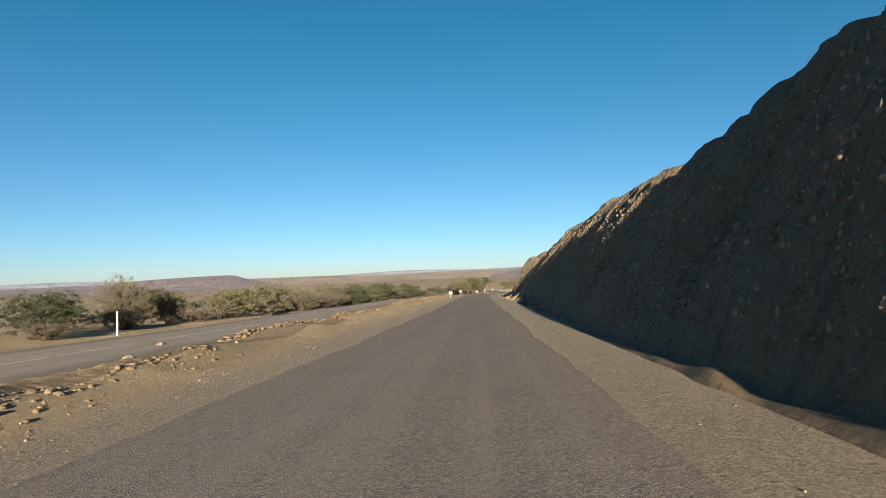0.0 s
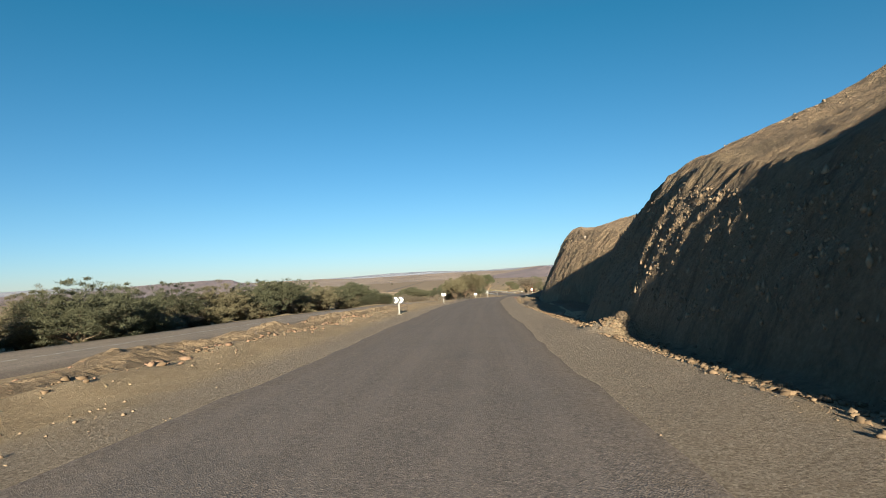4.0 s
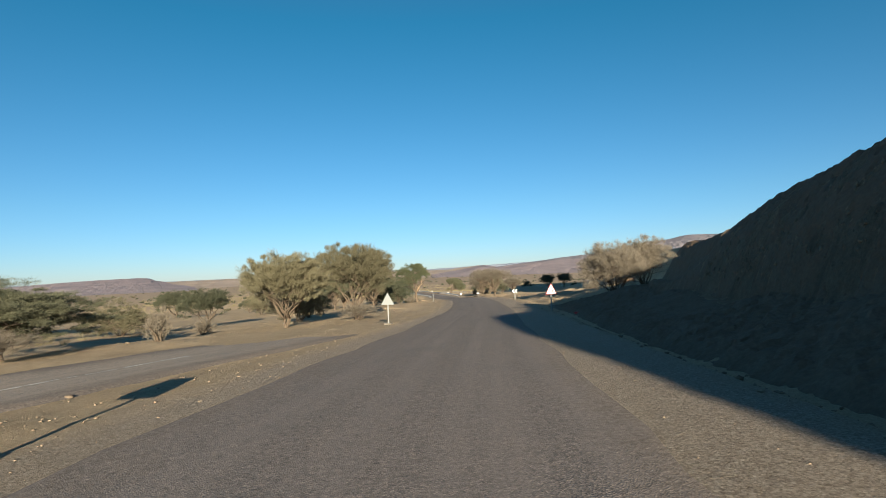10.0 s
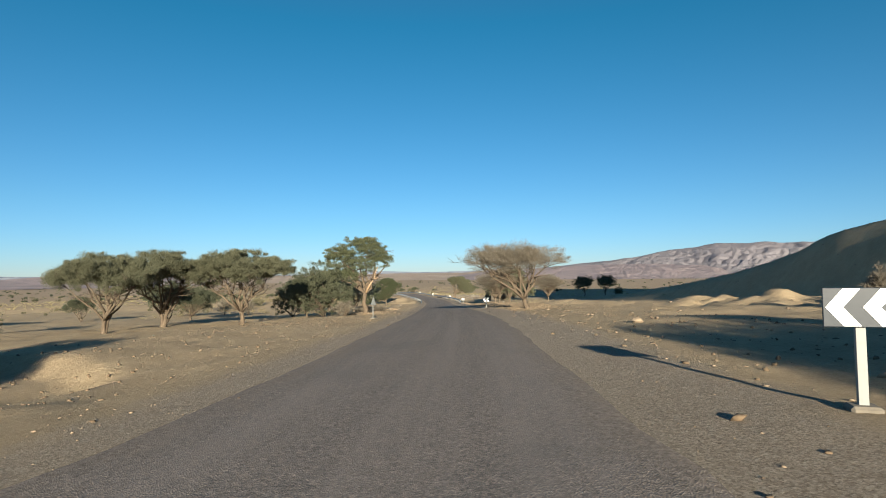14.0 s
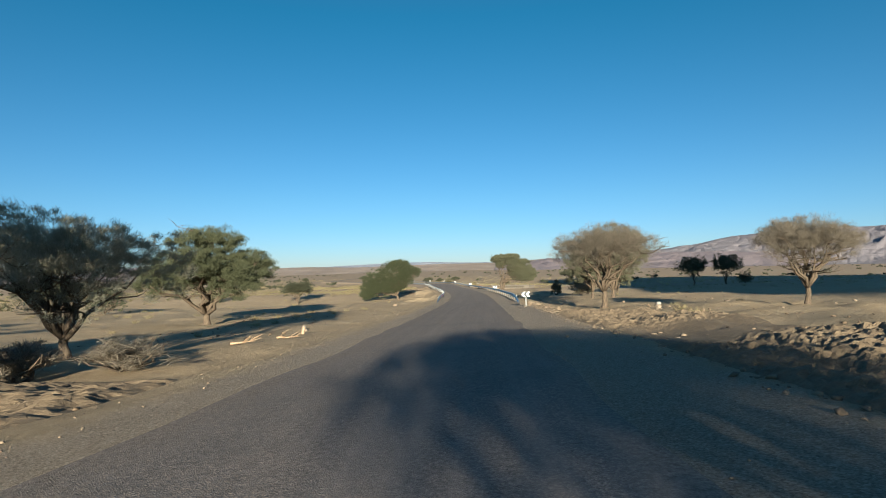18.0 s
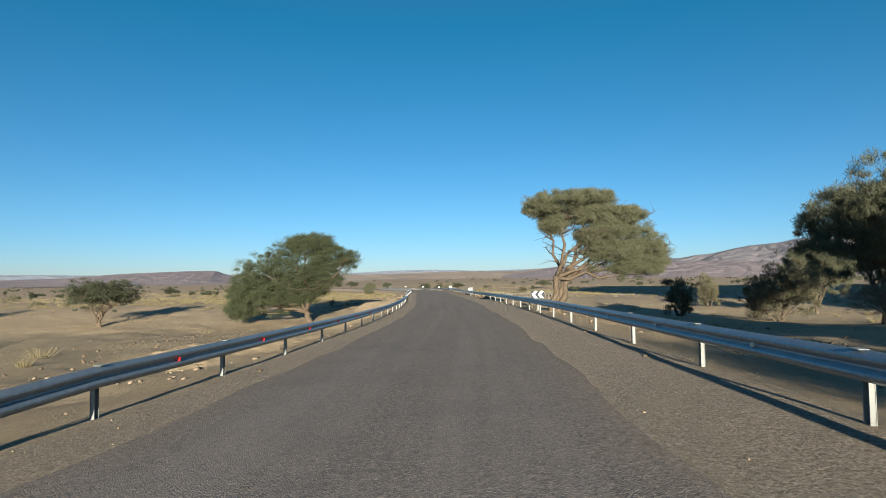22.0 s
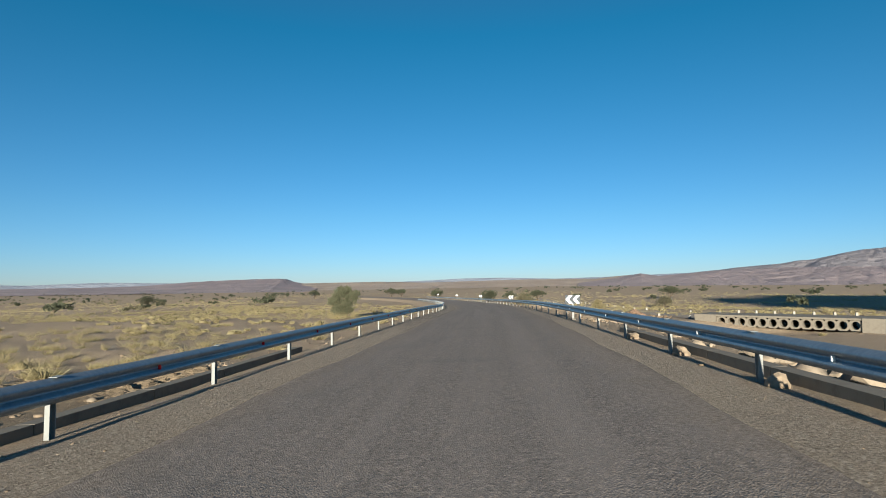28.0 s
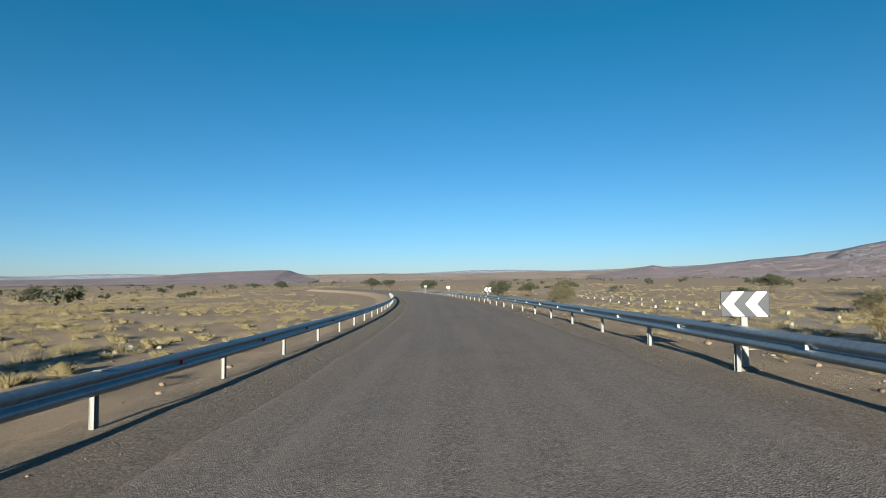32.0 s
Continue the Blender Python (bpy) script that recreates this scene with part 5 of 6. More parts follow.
# the W of the beam: out from the post, up
W_BEAM = [(0.0, 0.0), (0.015, 0.018), (0.075, 0.045), (0.083, 0.075), (0.075, 0.105), (0.02, 0.135), (0.012, 0.155), (0.02, 0.175), (0.075, 0.205), (0.083, 0.235), (0.075, 0.265), (0.015, 0.292), (0.0, 0.31)]
RAIL_Z = 0.42


def rail_point(u, y, z):
    c, s = road_lean(y)
    base_z = float(road_z(y) + road_bank(y) * u)
    return Vector((float(road_x(y) + u * c), float(y - u * s), base_z + z))


def beam_mesh(side, y0, y1, sink0=0.0, sink1=0.0):
    """One 4 m W-beam length, bent with the road."""
    vs, fs, n, k = [], [], 3, len(W_BEAM)
    for j in range(n):
        t = j / (n - 1)
        y = y0 + (y1 - y0) * t
        sink = sink0 + (sink1 - sink0) * t
        for back in (0, 1):
            for o, z in W_BEAM:
                vs.append(rail_point(side * (4.52 - o + back * 0.006), y, RAIL_Z + z - sink))
    for j in range(n - 1):
        a, b = j * 2 * k, (j + 1) * 2 * k
        for i in range(k - 1):
            fs.append((a + i, a + i + 1, b + i + 1, b + i))
            fs.append((a + k + i, b + k + i, b + k + i + 1, a + k + i + 1))
        fs.append((a, b, b + k, a + k))
        fs.append((a + k - 1, a + 2 * k - 1, b + 2 * k - 1, b + k - 1))
    return vs, fs


def post_mesh():
    bm = bmesh.new()
    for cx, cy, sx, sy in ((0, 0, 0.012, 0.10), (0.03, 0.045, 0.06, 0.01), (0.03, -0.045, 0.06, 0.01)):
        c = bmesh.ops.create_cube(bm, size=1)
        for v in c["verts"]:
            v.co = Vector((cx + v.co.x * sx, cy + v.co.y * sy, 0.10 + v.co.z * 1.2))
    me = bpy.data.meshes.new("post")
    bm.to_mesh(me)
    bm.free()
    me.materials.append(MAT_POST)
    return me


def refl_mesh(name, mat):
    bm = box(0, 0, 0, 0.05, 0.03, 0.07, 0.008)
    me = bpy.data.meshes.new(name)
    bm.to_mesh(me)
    bm.free()
    me.materials.append(mat)
    return me


def clip_mesh():
    bm = box(0, 0, 0, 0.11, 0.14, 0.012, 0.004)
    me = bpy.data.meshes.new("splice_plate")
    bm.to_mesh(me)
    bm.free()
    me.materials.append(MAT_ALU)
    return me


def guardrail(side, y0, count):
    rail = new("guardrail")
    rail.location = (0, 0, 0)
    post, red, white, plate = post_mesh(), refl_mesh("reflector", MAT_REFL), refl_mesh("reflector", MAT_CLEAR), clip_mesh()
    y = y0
    for k in range(count):
        c, s = road_lean(y)
        dy = 4.0 * float(c)
        sink0, sink1 = (0.55, 0.14) if k == 0 else (0.14, 0.0) if k == 1 else (0.0, 0.0)
        v, f = beam_mesh(side, y, y + dy, sink0, sink1)
        link_mesh("beam", v, f, MAT_RAIL, rail, True)
        turn = Matrix.Rotation(-math.asin(float(s)), 4, "Z")
        if k:
            ob = new("post", post)
            ob.parent = rail
            ob.matrix_world = Matrix.Translation(rail_point(side * 4.62, y, 0.0)) @ turn @ Matrix.Diagonal((-side, 1, 1, 1))
            ob = new("splice_plate", plate)
            ob.parent = rail
            ob.matrix_world = Matrix.Translation(rail_point(side * 4.52, y, RAIL_Z + 0.312 - sink0)) @ turn
            ob = new("reflector", red if side < 0 else white)
            ob.parent = rail
            ob.matrix_world = Matrix.Translation(rail_point(side * 4.465, y + dy * 0.5, RAIL_Z + 0.155)) @ turn
        y += dy
    return tagged(rail, "long galvanised W-beam guardrail on steel posts", "guardrail", "guardrails")


guardrail(-1, 372.9, 72)
guardrail(1, 359.1, 85)


# ---- stones ----
def stone_material(name, a, b_):
    m, nt, b = material(name, 0.95)
    ob, geo, oi = coords(nt, "Object"), nt.nodes.new("ShaderNodeNewGeometry"), nt.nodes.new("ShaderNodeObjectInfo")
    n = noise_tex(nt, ob, 5, 5, 0.7)
    col = mix(nt, geo.outputs["Random Per Island"], a, b_)
    col = mix(nt, maths(nt, "MULTIPLY", oi.outputs["Random"], 0.5), col, tuple(0.75 * c for c in a))
    base(nt, b, mix(nt, maths(nt, "MULTIPLY", spread(nt, n, 0.4, 0.7), 0.5), col, tuple(0.5 * c for c in a)))
    bump(nt, b, n, 0.6, 0.04)
    return m


MAT_SHALE = stone_material("shale_chips", (0.19, 0.14, 0.092), (0.38, 0.285, 0.19))
MAT_STONE = stone_material("desert_stone", (0.189, 0.142, 0.0989), (0.327, 0.254, 0.176))
MAT_PALE = stone_material("pale_stone", (0.235, 0.19, 0.14), (0.34, 0.275, 0.205))
MAT_LIME = stone_material("limewashed_stone", (0.30, 0.275, 0.235), (0.40, 0.375, 0.33))

MAT_SPOIL = stone_material("red_spoil", (0.20, 0.128, 0.085), (0.30, 0.21, 0.145))
MAT_CLOD = stone_material("dark_clods", (0.133, 0.0946, 0.0602), (0.232, 0.168, 0.107))

_bm = bmesh.new()
bmesh.ops.create_icosphere(_bm, subdivisions=1, radius=1)
_ICO_V = np.array([v.co[:] for v in _bm.verts])
_ICO_F = np.array([[v.index for v in f.verts] for f in _bm.faces])
_bm.free()
_OCT_V = np.array([(1, 0, 0), (-1, 0, 0), (0, 1, 0), (0, -1, 0), (0, 0, 1), (0, 0, -1)], float)
_OCT_F = np.array([(0, 2, 4), (2, 1, 4), (1, 3, 4), (3, 0, 4), (2, 0, 5), (1, 2, 5), (3, 1, 5), (0, 3, 5)])


def scatter(name, pos, size, mat, rs, coarse=False, squash=0.65):
    """Many small stones as one mesh."""
    V, F = (_OCT_V, _OCT_F) if coarse else (_ICO_V, _ICO_F)
    n, k = len(pos), len(V)
    jit = 1 + 1.15 * (rs.rand(n, k, 1) - 0.5)
    sc = size[:, None, None] * (0.7 + 0.6 * rs.rand(n, 1, 3)) * np.array([1, 1, squash])
    a = rs.rand(n) * 6.28
    c, s = np.cos(a)[:, None], np.sin(a)[:, None]
    v = V[None] * jit * sc
    v = np.stack([v[..., 0] * c - v[..., 1] * s, v[..., 0] * s + v[..., 1] * c, v[..., 2]], -1) + pos[:, None, :]
    f = (F[None] + (np.arange(n) * k)[:, None, None]).reshape(-1, 3)
    me = bpy.data.meshes.new(name)
    me.vertices.add(n * k)
    me.vertices.foreach_set("co", v.ravel())
    me.loops.add(f.size)
    me.loops.foreach_set("vertex_index", f.ravel())
    me.polygons.add(len(f))
    me.polygons.foreach_set("loop_start", np.arange(len(f)) * 3)
    me.update(calc_edges=True)
    me.materials.append(mat)
    return new(name, me)


def on_ground(u, y, sink, size):
    return np.stack([road_x(y) + u, y, ground_z(u, y) + size * sink], -1)


_rs = np.random.RandomState(3)


def spread_stones(n, u0, u1, y0, y1, s0, s1, power=2.0):
    u, y = u0 + (u1 - u0) * _rs.rand(n), y0 + (y1 - y0) * _rs.rand(n)
    s = s0 + (s1 - s0) * _rs.rand(n) ** power
    return u, y, s


def stones_stuff(name, label, mat, coarse, *sets):
    u, y, s = (np.concatenate(q) for q in zip(*sets))
    ob = scatter(name, on_ground(u, y, 0.25, s), s, mat, _rs, coarse)
    return tagged(ob, label, "stones", kind="stuff")


stones_stuff("shoulder_gravel", "loose gravel along both road shoulders", MAT_STONE, True,
             spread_stones(5600, -4.7, -3.25, 0, 560, 0.006, 0.022, 3), spread_stones(7600, 2.45, 4.9, 0, 560, 0.006, 0.022, 3), spread_stones(9000, -9.5, -4.2, 0, 210, 0.008, 0.04, 4), spread_stones(5000, -10, -4.2, 210, 372, 0.008, 0.035, 4), spread_stones(1500, 4.4, 5.4, 60, 362, 0.01, 0.05, 3))
# rubble bank between the two roads, and the crumbled edges
def heap(n, u0, wide, y0, y1, s0, s1, power=2.0):
    u, y, s = spread_stones(n, 0, 1, y0, y1, s0, s1, power)
    return u0 + wide * _rs.normal(size=n) * 0.5 + 0.6 * rough(y, 0 * y + 2, 6), y, s


stones_stuff("rubble_bank", "row of broken brown rock rubble heaped between the roads", MAT_STONE, False, heap(1300, -9.0, 1.6, 6, 34, 0.012, 0.075, 3),
             spread_stones(300, -8.6, -5.2, 0, 200, 0.015, 0.05, 5), spread_stones(160, -10, -6, 100, 200, 0.02, 0.07, 4))
stones_stuff("red_spoil", "heap of reddish broken rock and spoil beside the old road", MAT_SPOIL, False, heap(3600, -8.4, 1.5, 60, 104, 0.02, 0.12, 3), heap(25, -8.3, 1.0, 62, 96, 0.1, 0.16))
stones_stuff("earth_clods", "dark broken earth clods along the verge", MAT_CLOD, False, heap(1700, -8.5, 2.0, 100, 121, 0.02, 0.085, 2.2), heap(500, -6.9, 1.3, 3, 15, 0.02, 0.08), heap(500, -7.6, 0.8, 50, 100, 0.03, 0.1))
_hu, _hy, _hs = heap(3400, -9.3, 0.75, 22, 68, 0.03, 0.13, 2.0)
_hp = on_ground(_hu, _hy, 0.2, _hs)
_hp[:, 2] += 0.30 * np.exp(-((_hu + 9.3 - 0.6 * rough(_hy, 0 * _hy + 2, 6)) / 0.4) ** 2) * _rs.rand(len(_hu))
tagged(scatter("rock_row", _hp, _hs, MAT_CLOD, _rs), "long row of piled dark broken rocks beside the old road", "stones", kind="stuff")
# Fallen shale; its dense dark fill also darkens the foot in place of shade.
stones_stuff("cliff_debris", "broken shale fallen at the foot of the cutting", MAT_CLOD, False,
             spread_stones(9000, 4.5, 5.9, 0, 112, 0.012, 0.08, 4), spread_stones(2600, 4.6, 9.5, 100, 205, 0.012, 0.07, 4), spread_stones(60, 4.4, 5.2, 0, 190, 0.03, 0.08))
stones_stuff("hillside_stones", "small stones strewn over the hillside above the cutting", MAT_STONE, False, spread_stones(2600, 17, 36, 40, 200, 0.02, 0.11, 4), spread_stones(500, 13, 19, 60, 132, 0.03, 0.14, 4))
# loose chips and knobs standing proud of the rock face
_pick = np.flatnonzero(((_d * _STEEP < _top * 0.8) & (_d > 0.25) & (_CV > -4) & (_top > 1.5)).ravel())
_pick = _pick[_rs.randint(0, len(_pick), 42000)]
_chip = np.stack([(road_x(_CV) + _CU + _DX).ravel()[_pick], _CV.ravel()[_pick], (_z + _DZ).ravel()[_pick]], -1) + _rs.uniform(-0.07, 0.07, (len(_pick), 3)) * [0.3, 1, 0.6]
tagged(scatter("cliff_chips", _chip, 0.016 + 0.05 * _rs.rand(len(_pick)) ** 3, MAT_SHALE, _rs, True, 1.9), "loose shale chips and knobs standing out of the rock face", "stones", kind="stuff")
stones_stuff("field_stones", "scattered stones on the desert ground", MAT_STONE, False,
             spread_stones(1200, -40, -5.5, 200, 470, 0.012, 0.07, 5), spread_stones(2200, 5.2, 40, 205, 470, 0.02, 0.12, 4), spread_stones(900, 4.8, 8.0, 290, 362, 0.015, 0.09, 4),
             spread_stones(500, -30, -5.4, 440, 560, 0.03, 0.1), spread_stones(300, 5.4, 22, 545, 620, 0.03, 0.1))
stones_stuff("kerb_stones", "brown rocks and rubble along the edge of the road", MAT_STONE, False, heap(700, 5.6, 1.4, 306, 356, 0.012, 0.075, 3), heap(5, 5.5, 0.5, 318, 346, 0.12, 0.17, 1.5))
stones_stuff("verge_stones", "brown stones and clods on the banks behind the guardrails", MAT_STONE, False, spread_stones(1500, -13, -5.4, 462, 495, 0.02, 0.13, 3.5), spread_stones(1400, -11, -5.2, 385, 462, 0.012, 0.08, 4),
             spread_stones(1500, 5.2, 12, 385, 456, 0.015, 0.1, 4), spread_stones(1300, 5.3, 13, 500, 552, 0.015, 0.1, 4))
_pr, _pa = 1.7 * _rs.rand(900) ** 0.6, 6.28 * _rs.rand(900)
_pp = on_ground(19.6 + _pr * np.cos(_pa), 546.8 + 0.8 * _pr * np.sin(_pa), 0, np.full(900, 0.05))
_pp[:, 2] += 0.95 * np.maximum(1 - _pr / 1.7, 0)
tagged(scatter("spoil_heap", _pp, 0.04 + 0.13 * _rs.rand(900) ** 2, MAT_SPOIL, _rs), "heap of reddish broken spoil beside the old causeway", "stones", kind="stuff")
stones_stuff("riprap", "pale broken rocks filling the stream bed beside the road", MAT_PALE, False,
             spread_stones(700, 7, 26, 488, 535, 0.08, 0.38), spread_stones(420, 5.6, 13, 466, 506, 0.05, 0.32, 2.4), spread_stones(160, -12, -5.6, 462, 492, 0.04, 0.2))


def boulder(seed, u, y, size, mat, label, name="boulder", squash=0.7):
    bm = bmesh.new()
    bmesh.ops.create_icosphere(bm, subdivisions=2, radius=1)
    off = Vector((seed * 3.1, seed * 1.7, 0))
    for v in bm.verts:
        k = 1 + 0.55 * noise.noise(v.co * 1.1 + off) + 0.18 * noise.noise(v.co * 3.2 + off)
        v.co = Vector((v.co.x, v.co.y * 0.85, v.co.z * squash)) * k * size
    ob = part(name, bm, mat, None)
    ob.location = place(u, y, size * squash * 0.35)
    ob.rotation_euler = (0, 0, seed * 2.3)
    return tagged(ob, label, "rock", group="roadside rocks")


BOULDERS = [(1, 5.6, 102.6, 0.26), (2, 5.9, 103.3, 0.16), (3, 6.7, 144.2, 0.22), (4, 5.1, 160.6, 0.16), (6, 6.9, 338.2, 0.36), (7, 6.4, 339.4, 0.2), (8, 6.9, 334.6, 0.26),
            (9, 7.6, 332.8, 0.3), (10, 6.0, 330.6, 0.24), (11, 6.2, 343, 0.2), (12, 6.6, 346.4, 0.24), (13, 5.6, 327, 0.2), (14, 5.9, 356.4, 0.26), (15, 5.7, 358.8, 0.22), (16, -5.4, 359.6, 0.16),
            (17, -6.1, 350.4, 0.14), (18, 6.9, 310, 0.22), (19, 6.1, 315, 0.18), (20, -9.6, 372.5, 0.3), (21, -8.6, 480.5, 0.26), (22, -7.9, 536.3, 0.2), (23, 7.2, 485, 0.6), (24, 8.6, 488.5, 0.45),
            (25, 6.6, 479, 0.4), (26, 9.4, 493, 0.7), (27, -12.2, 22.4, 0.2), (28, -8.0, 13.8, 0.22), (29, -7.4, 17.6, 0.2), (30, -9, 52, 0.25), (31, 11.2, 340.5, 0.24), (32, 12.5, 334, 0.2), (33, 14, 356, 0.2), (34, 7.5, 258.6, 0.22), (35, 5.5, 357.2, 0.26), (36, 6.0, 355.6, 0.32), (37, 5.7, 360.4, 0.2)]
for k, u, y, r in BOULDERS:
    boulder(k, u, y, r * (0.68 if 325 < y < 362 else 1.0), MAT_PALE if k in (1, 2, 23, 24, 25, 26) else MAT_STONE, "rough sandy-brown rock lying on dry earth")


def cairn(u, y, levels, size, label):
    """Stones set on one another as a marker."""
    rnd = random.Random(int(y))
    root = new("stone_cairn")
    z = 0.0
    for k in range(levels):
        r = size * (1 - 0.5 * k / levels) * rnd.uniform(0.9, 1.1)
        bm = bmesh.new()
        bmesh.ops.create_icosphere(bm, subdivisions=2, radius=1)
        off = Vector((k * 4.0 + y, 2, 1))
        for v in bm.verts:
            v.co = Vector((v.co.x * r, v.co.y * r, v.co.z * r * 0.8)) * (1 + 0.4 * noise.noise(v.co * 1.3 + off))
            v.co += Vector((rnd.uniform(-0.02, 0.02), 0, z + r * 0.55))
        z += r * 1.15
        part("stone", bm, MAT_LIME if k == levels - 1 else MAT_PALE, root)
    root.location = place(u, y, -0.03)
    return tagged(root, label, "cairn")


cairn(11.1, 336.9, 3, 0.22, "small cairn of pale stones with a whitewashed top")
cairn(12.3, 130.4, 2, 0.15, "whitewashed marker stones on the hill crest")
cairn(-9.4, 336.5, 2, 0.18, "low marker of two stacked pale stones")


# ---- dry grass ----
def grass(name, u, y, r, h, blades, mat, label, wide=0.009):
    n = len(u)
    rs = np.random.RandomState(len(name))
    N = n * blades
    a = rs.rand(N) * 6.28
    d = np.repeat(r, blades) * rs.rand(N) ** 0.7
    bx = np.repeat(road_x(y) + u, blades) + np.cos(a) * d * 0.6
    by = np.repeat(y, blades) + np.sin(a) * d * 0.6
    bz = np.repeat(ground_z(u, y), blades) - 0.02
    H = np.repeat(h, blades) * (0.5 + 0.7 * rs.rand(N))
    tx, ty = bx + np.cos(a) * (d * 0.9 + 0.15 * H), by + np.sin(a) * (d * 0.9 + 0.15 * H)
    w = wide * (0.4 + 0.6 * rs.rand(N))
    q = rs.rand(N) * 6.28
    p0 = np.stack([bx + np.cos(q) * w, by + np.sin(q) * w, bz], -1)
    p1 = np.stack([bx - np.cos(q) * w, by - np.sin(q) * w, bz], -1)
    p2 = np.stack([tx, ty, bz + H], -1)
    v = np.stack([p0, p1, p2], 1).reshape(-1, 3)
    me = bpy.data.meshes.new(name)
    me.vertices.add(len(v))
    me.vertices.foreach_set("co", v.ravel())
    me.loops.add(len(v))
    me.loops.foreach_set("vertex_index", np.arange(len(v)))
    me.polygons.add(N)
    me.polygons.foreach_set("loop_start", np.arange(N) * 3)
    me.update(calc_edges=True)
    me.materials.append(mat)
    return tagged(new(name, me), label, "grass", kind="stuff")


def patch(n, u0, u1, y0, y1, thick=0.0):
    """Random spots, thinned by a slow noise so that the tufts stand in drifts."""
    u, y = u0 + (u1 - u0) * _rs.rand(n * 3), y0 + (y1 - y0) * _rs.rand(n * 3)
    keep = rough(u, y, 14) + 0.35 * rough(u, y, 4) > 0.02 - thick
    return u[keep][:n], y[keep][:n]


_sets = [patch(900, -45, -9, 440, 600, 0.06), patch(1300, -62, -9, 468, 640, 0.1), patch(1100, 7, 62, 500, 650, 0.2), patch(700, -60, -12, 455, 640), patch(1500, -70, -22, 455, 660, 0.12), patch(2600, -190, -50, 440, 760, 0.25), patch(900, -260, -100, 300, 900, 0.2), patch(800, 14, 50, 515, 660, 0.1), patch(2300, 40, 200, 440, 760, 0.28),
         patch(500, 90, 300, 400, 900, 0.2), patch(900, -120, -20, 640, 1000, 0.2), patch(700, 20, 160, 640, 1000, 0.2), patch(160, -60, -12, 330, 440), patch(130, 10, 60, 300, 440)]
_gu, _gy = (np.concatenate(q) for q in zip(*_sets))
_off = np.abs(_gu - old_road_u(_gy)) > OLD_HALF + 0.3
_gu, _gy = _gu[_off], _gy[_off]
_gr = 0.22 + 0.5 * _rs.rand(len(_gu)) ** 1.5
_thin = (_rs.rand(len(_gu)) < 0.38 + 0.62 * step(np.abs(_gu), 38, 70)) | (_gy > 640)
_gu, _gy, _gr = _gu[_thin], _gy[_thin], _gr[_thin]
_near = (np.abs(_gu) < 75) & (_gy < 680)
grass("dry_grass", _gu[_near], _gy[_near], _gr[_near], 0.24 + 0.42 * _gr[_near], 110, MAT_STRAW, "tufts of yellow dry desert grass on sand")
_ku = np.concatenate([-9 - 46 * _rs.rand(620) ** 0.9, 8 + 50 * _rs.rand(420)])
_ky = np.concatenate([488 + 132 * _rs.rand(620), 508 + 120 * _rs.rand(420)])
_keep = (np.abs(_ku - old_road_u(_ky)) > OLD_HALF + 0.5) & (rough(_ku, _ky, 11) > -0.12)
_ku, _ky = _ku[_keep], _ky[_keep]
_kr = 0.22 + 0.4 * _rs.rand(len(_ku)) ** 1.5
_cp = np.repeat(on_ground(_ku, _ky, 0, _kr), 3, 0) + _rs.normal(size=(3 * len(_ku), 3)) * np.repeat(_kr, 3)[:, None] * [0.45, 0.45, 0]
_cp[:, 2] += 0.02
tagged(scatter("grass_tussocks", _cp, np.repeat(_kr, 3) * (0.35 + 0.35 * _rs.rand(len(_cp))), MAT_STRAW, _rs, False, 0.8), "rounded cushions of matted dry grass on brown sand", "grass", kind="stuff")
grass("grass_clumps", _ku, _ky, _kr, 0.16 + 0.4 * _kr, 300, MAT_STRAW, "dense olive-yellow clumps of dry desert grass on brown sand", 0.012)
grass("far_dry_grass", _gu[~_near], _gy[~_near], _gr[~_near] * 1.2, 0.26 + 0.45 * _gr[~_near], 34, MAT_STRAW, "yellow dry grass across the far plain", 0.03)
_gu = np.concatenate([-17.8 + 1.4 * _rs.normal(size=26), 18.6 + 1.2 * _rs.normal(size=20), -40 + 8 * _rs.normal(size=30)])
_gy = np.concatenate([541.6 + 0.9 * _rs.normal(size=26), 563 + 1.5 * _rs.normal(size=20), 200 + 40 * _rs.rand(30)])
grass("tall_grass", _gu, _gy, 0.25 + 0.3 * _rs.rand(len(_gu)), 0.6 + 0.5 * _rs.rand(len(_gu)), 60, MAT_STRAW, "tall bleached dry grass round the bushes")

# ---- far scrub and trees on the plain ----
_fn = 520
_fy = 560 + 1500 * _rs.rand(_fn) ** 1.3
_fu = (_rs.rand(_fn) - 0.5) * (500 + 1.3 * (_fy - 400)) * 1.5
_ok = (np.abs(_fu) > 30 + 0.02 * _fy)
_fu, _fy = _fu[_ok], _fy[_ok]
_fh = 1.2 + 2.6 * _rs.rand(len(_fu))
_base = on_ground(_fu, _fy, 0, _fh)
_cl = np.repeat(_base, 5, 0) + _rs.normal(size=(len(_fu) * 5, 3)) * np.repeat(_fh, 5)[:, None] * [0.5, 0.4, 0.13] + np.stack([np.zeros(len(_fu) * 5)] * 2 + [np.repeat(_fh, 5) * 0.62], -1)
_me = leaf_mesh("far_scrub", _cl, np.repeat(_fh, 5)[:, None] * [0.42, 0.4, 0.26], 0.8, 0.22, _rs, MAT_GREEN, 34)
tagged(new("far_scrub", _me), "scattered dark acacias and scrub across the far plain", "scrub", kind="stuff")
_fn = 420
_fy = 150 + 900 * _rs.rand(_fn)
_fu = -60 - 500 * _rs.rand(_fn) ** 1.2
_fh = 0.5 + 2.2 * _rs.rand(_fn) ** 2
_base = on_ground(_fu, _fy, 0, _fh)
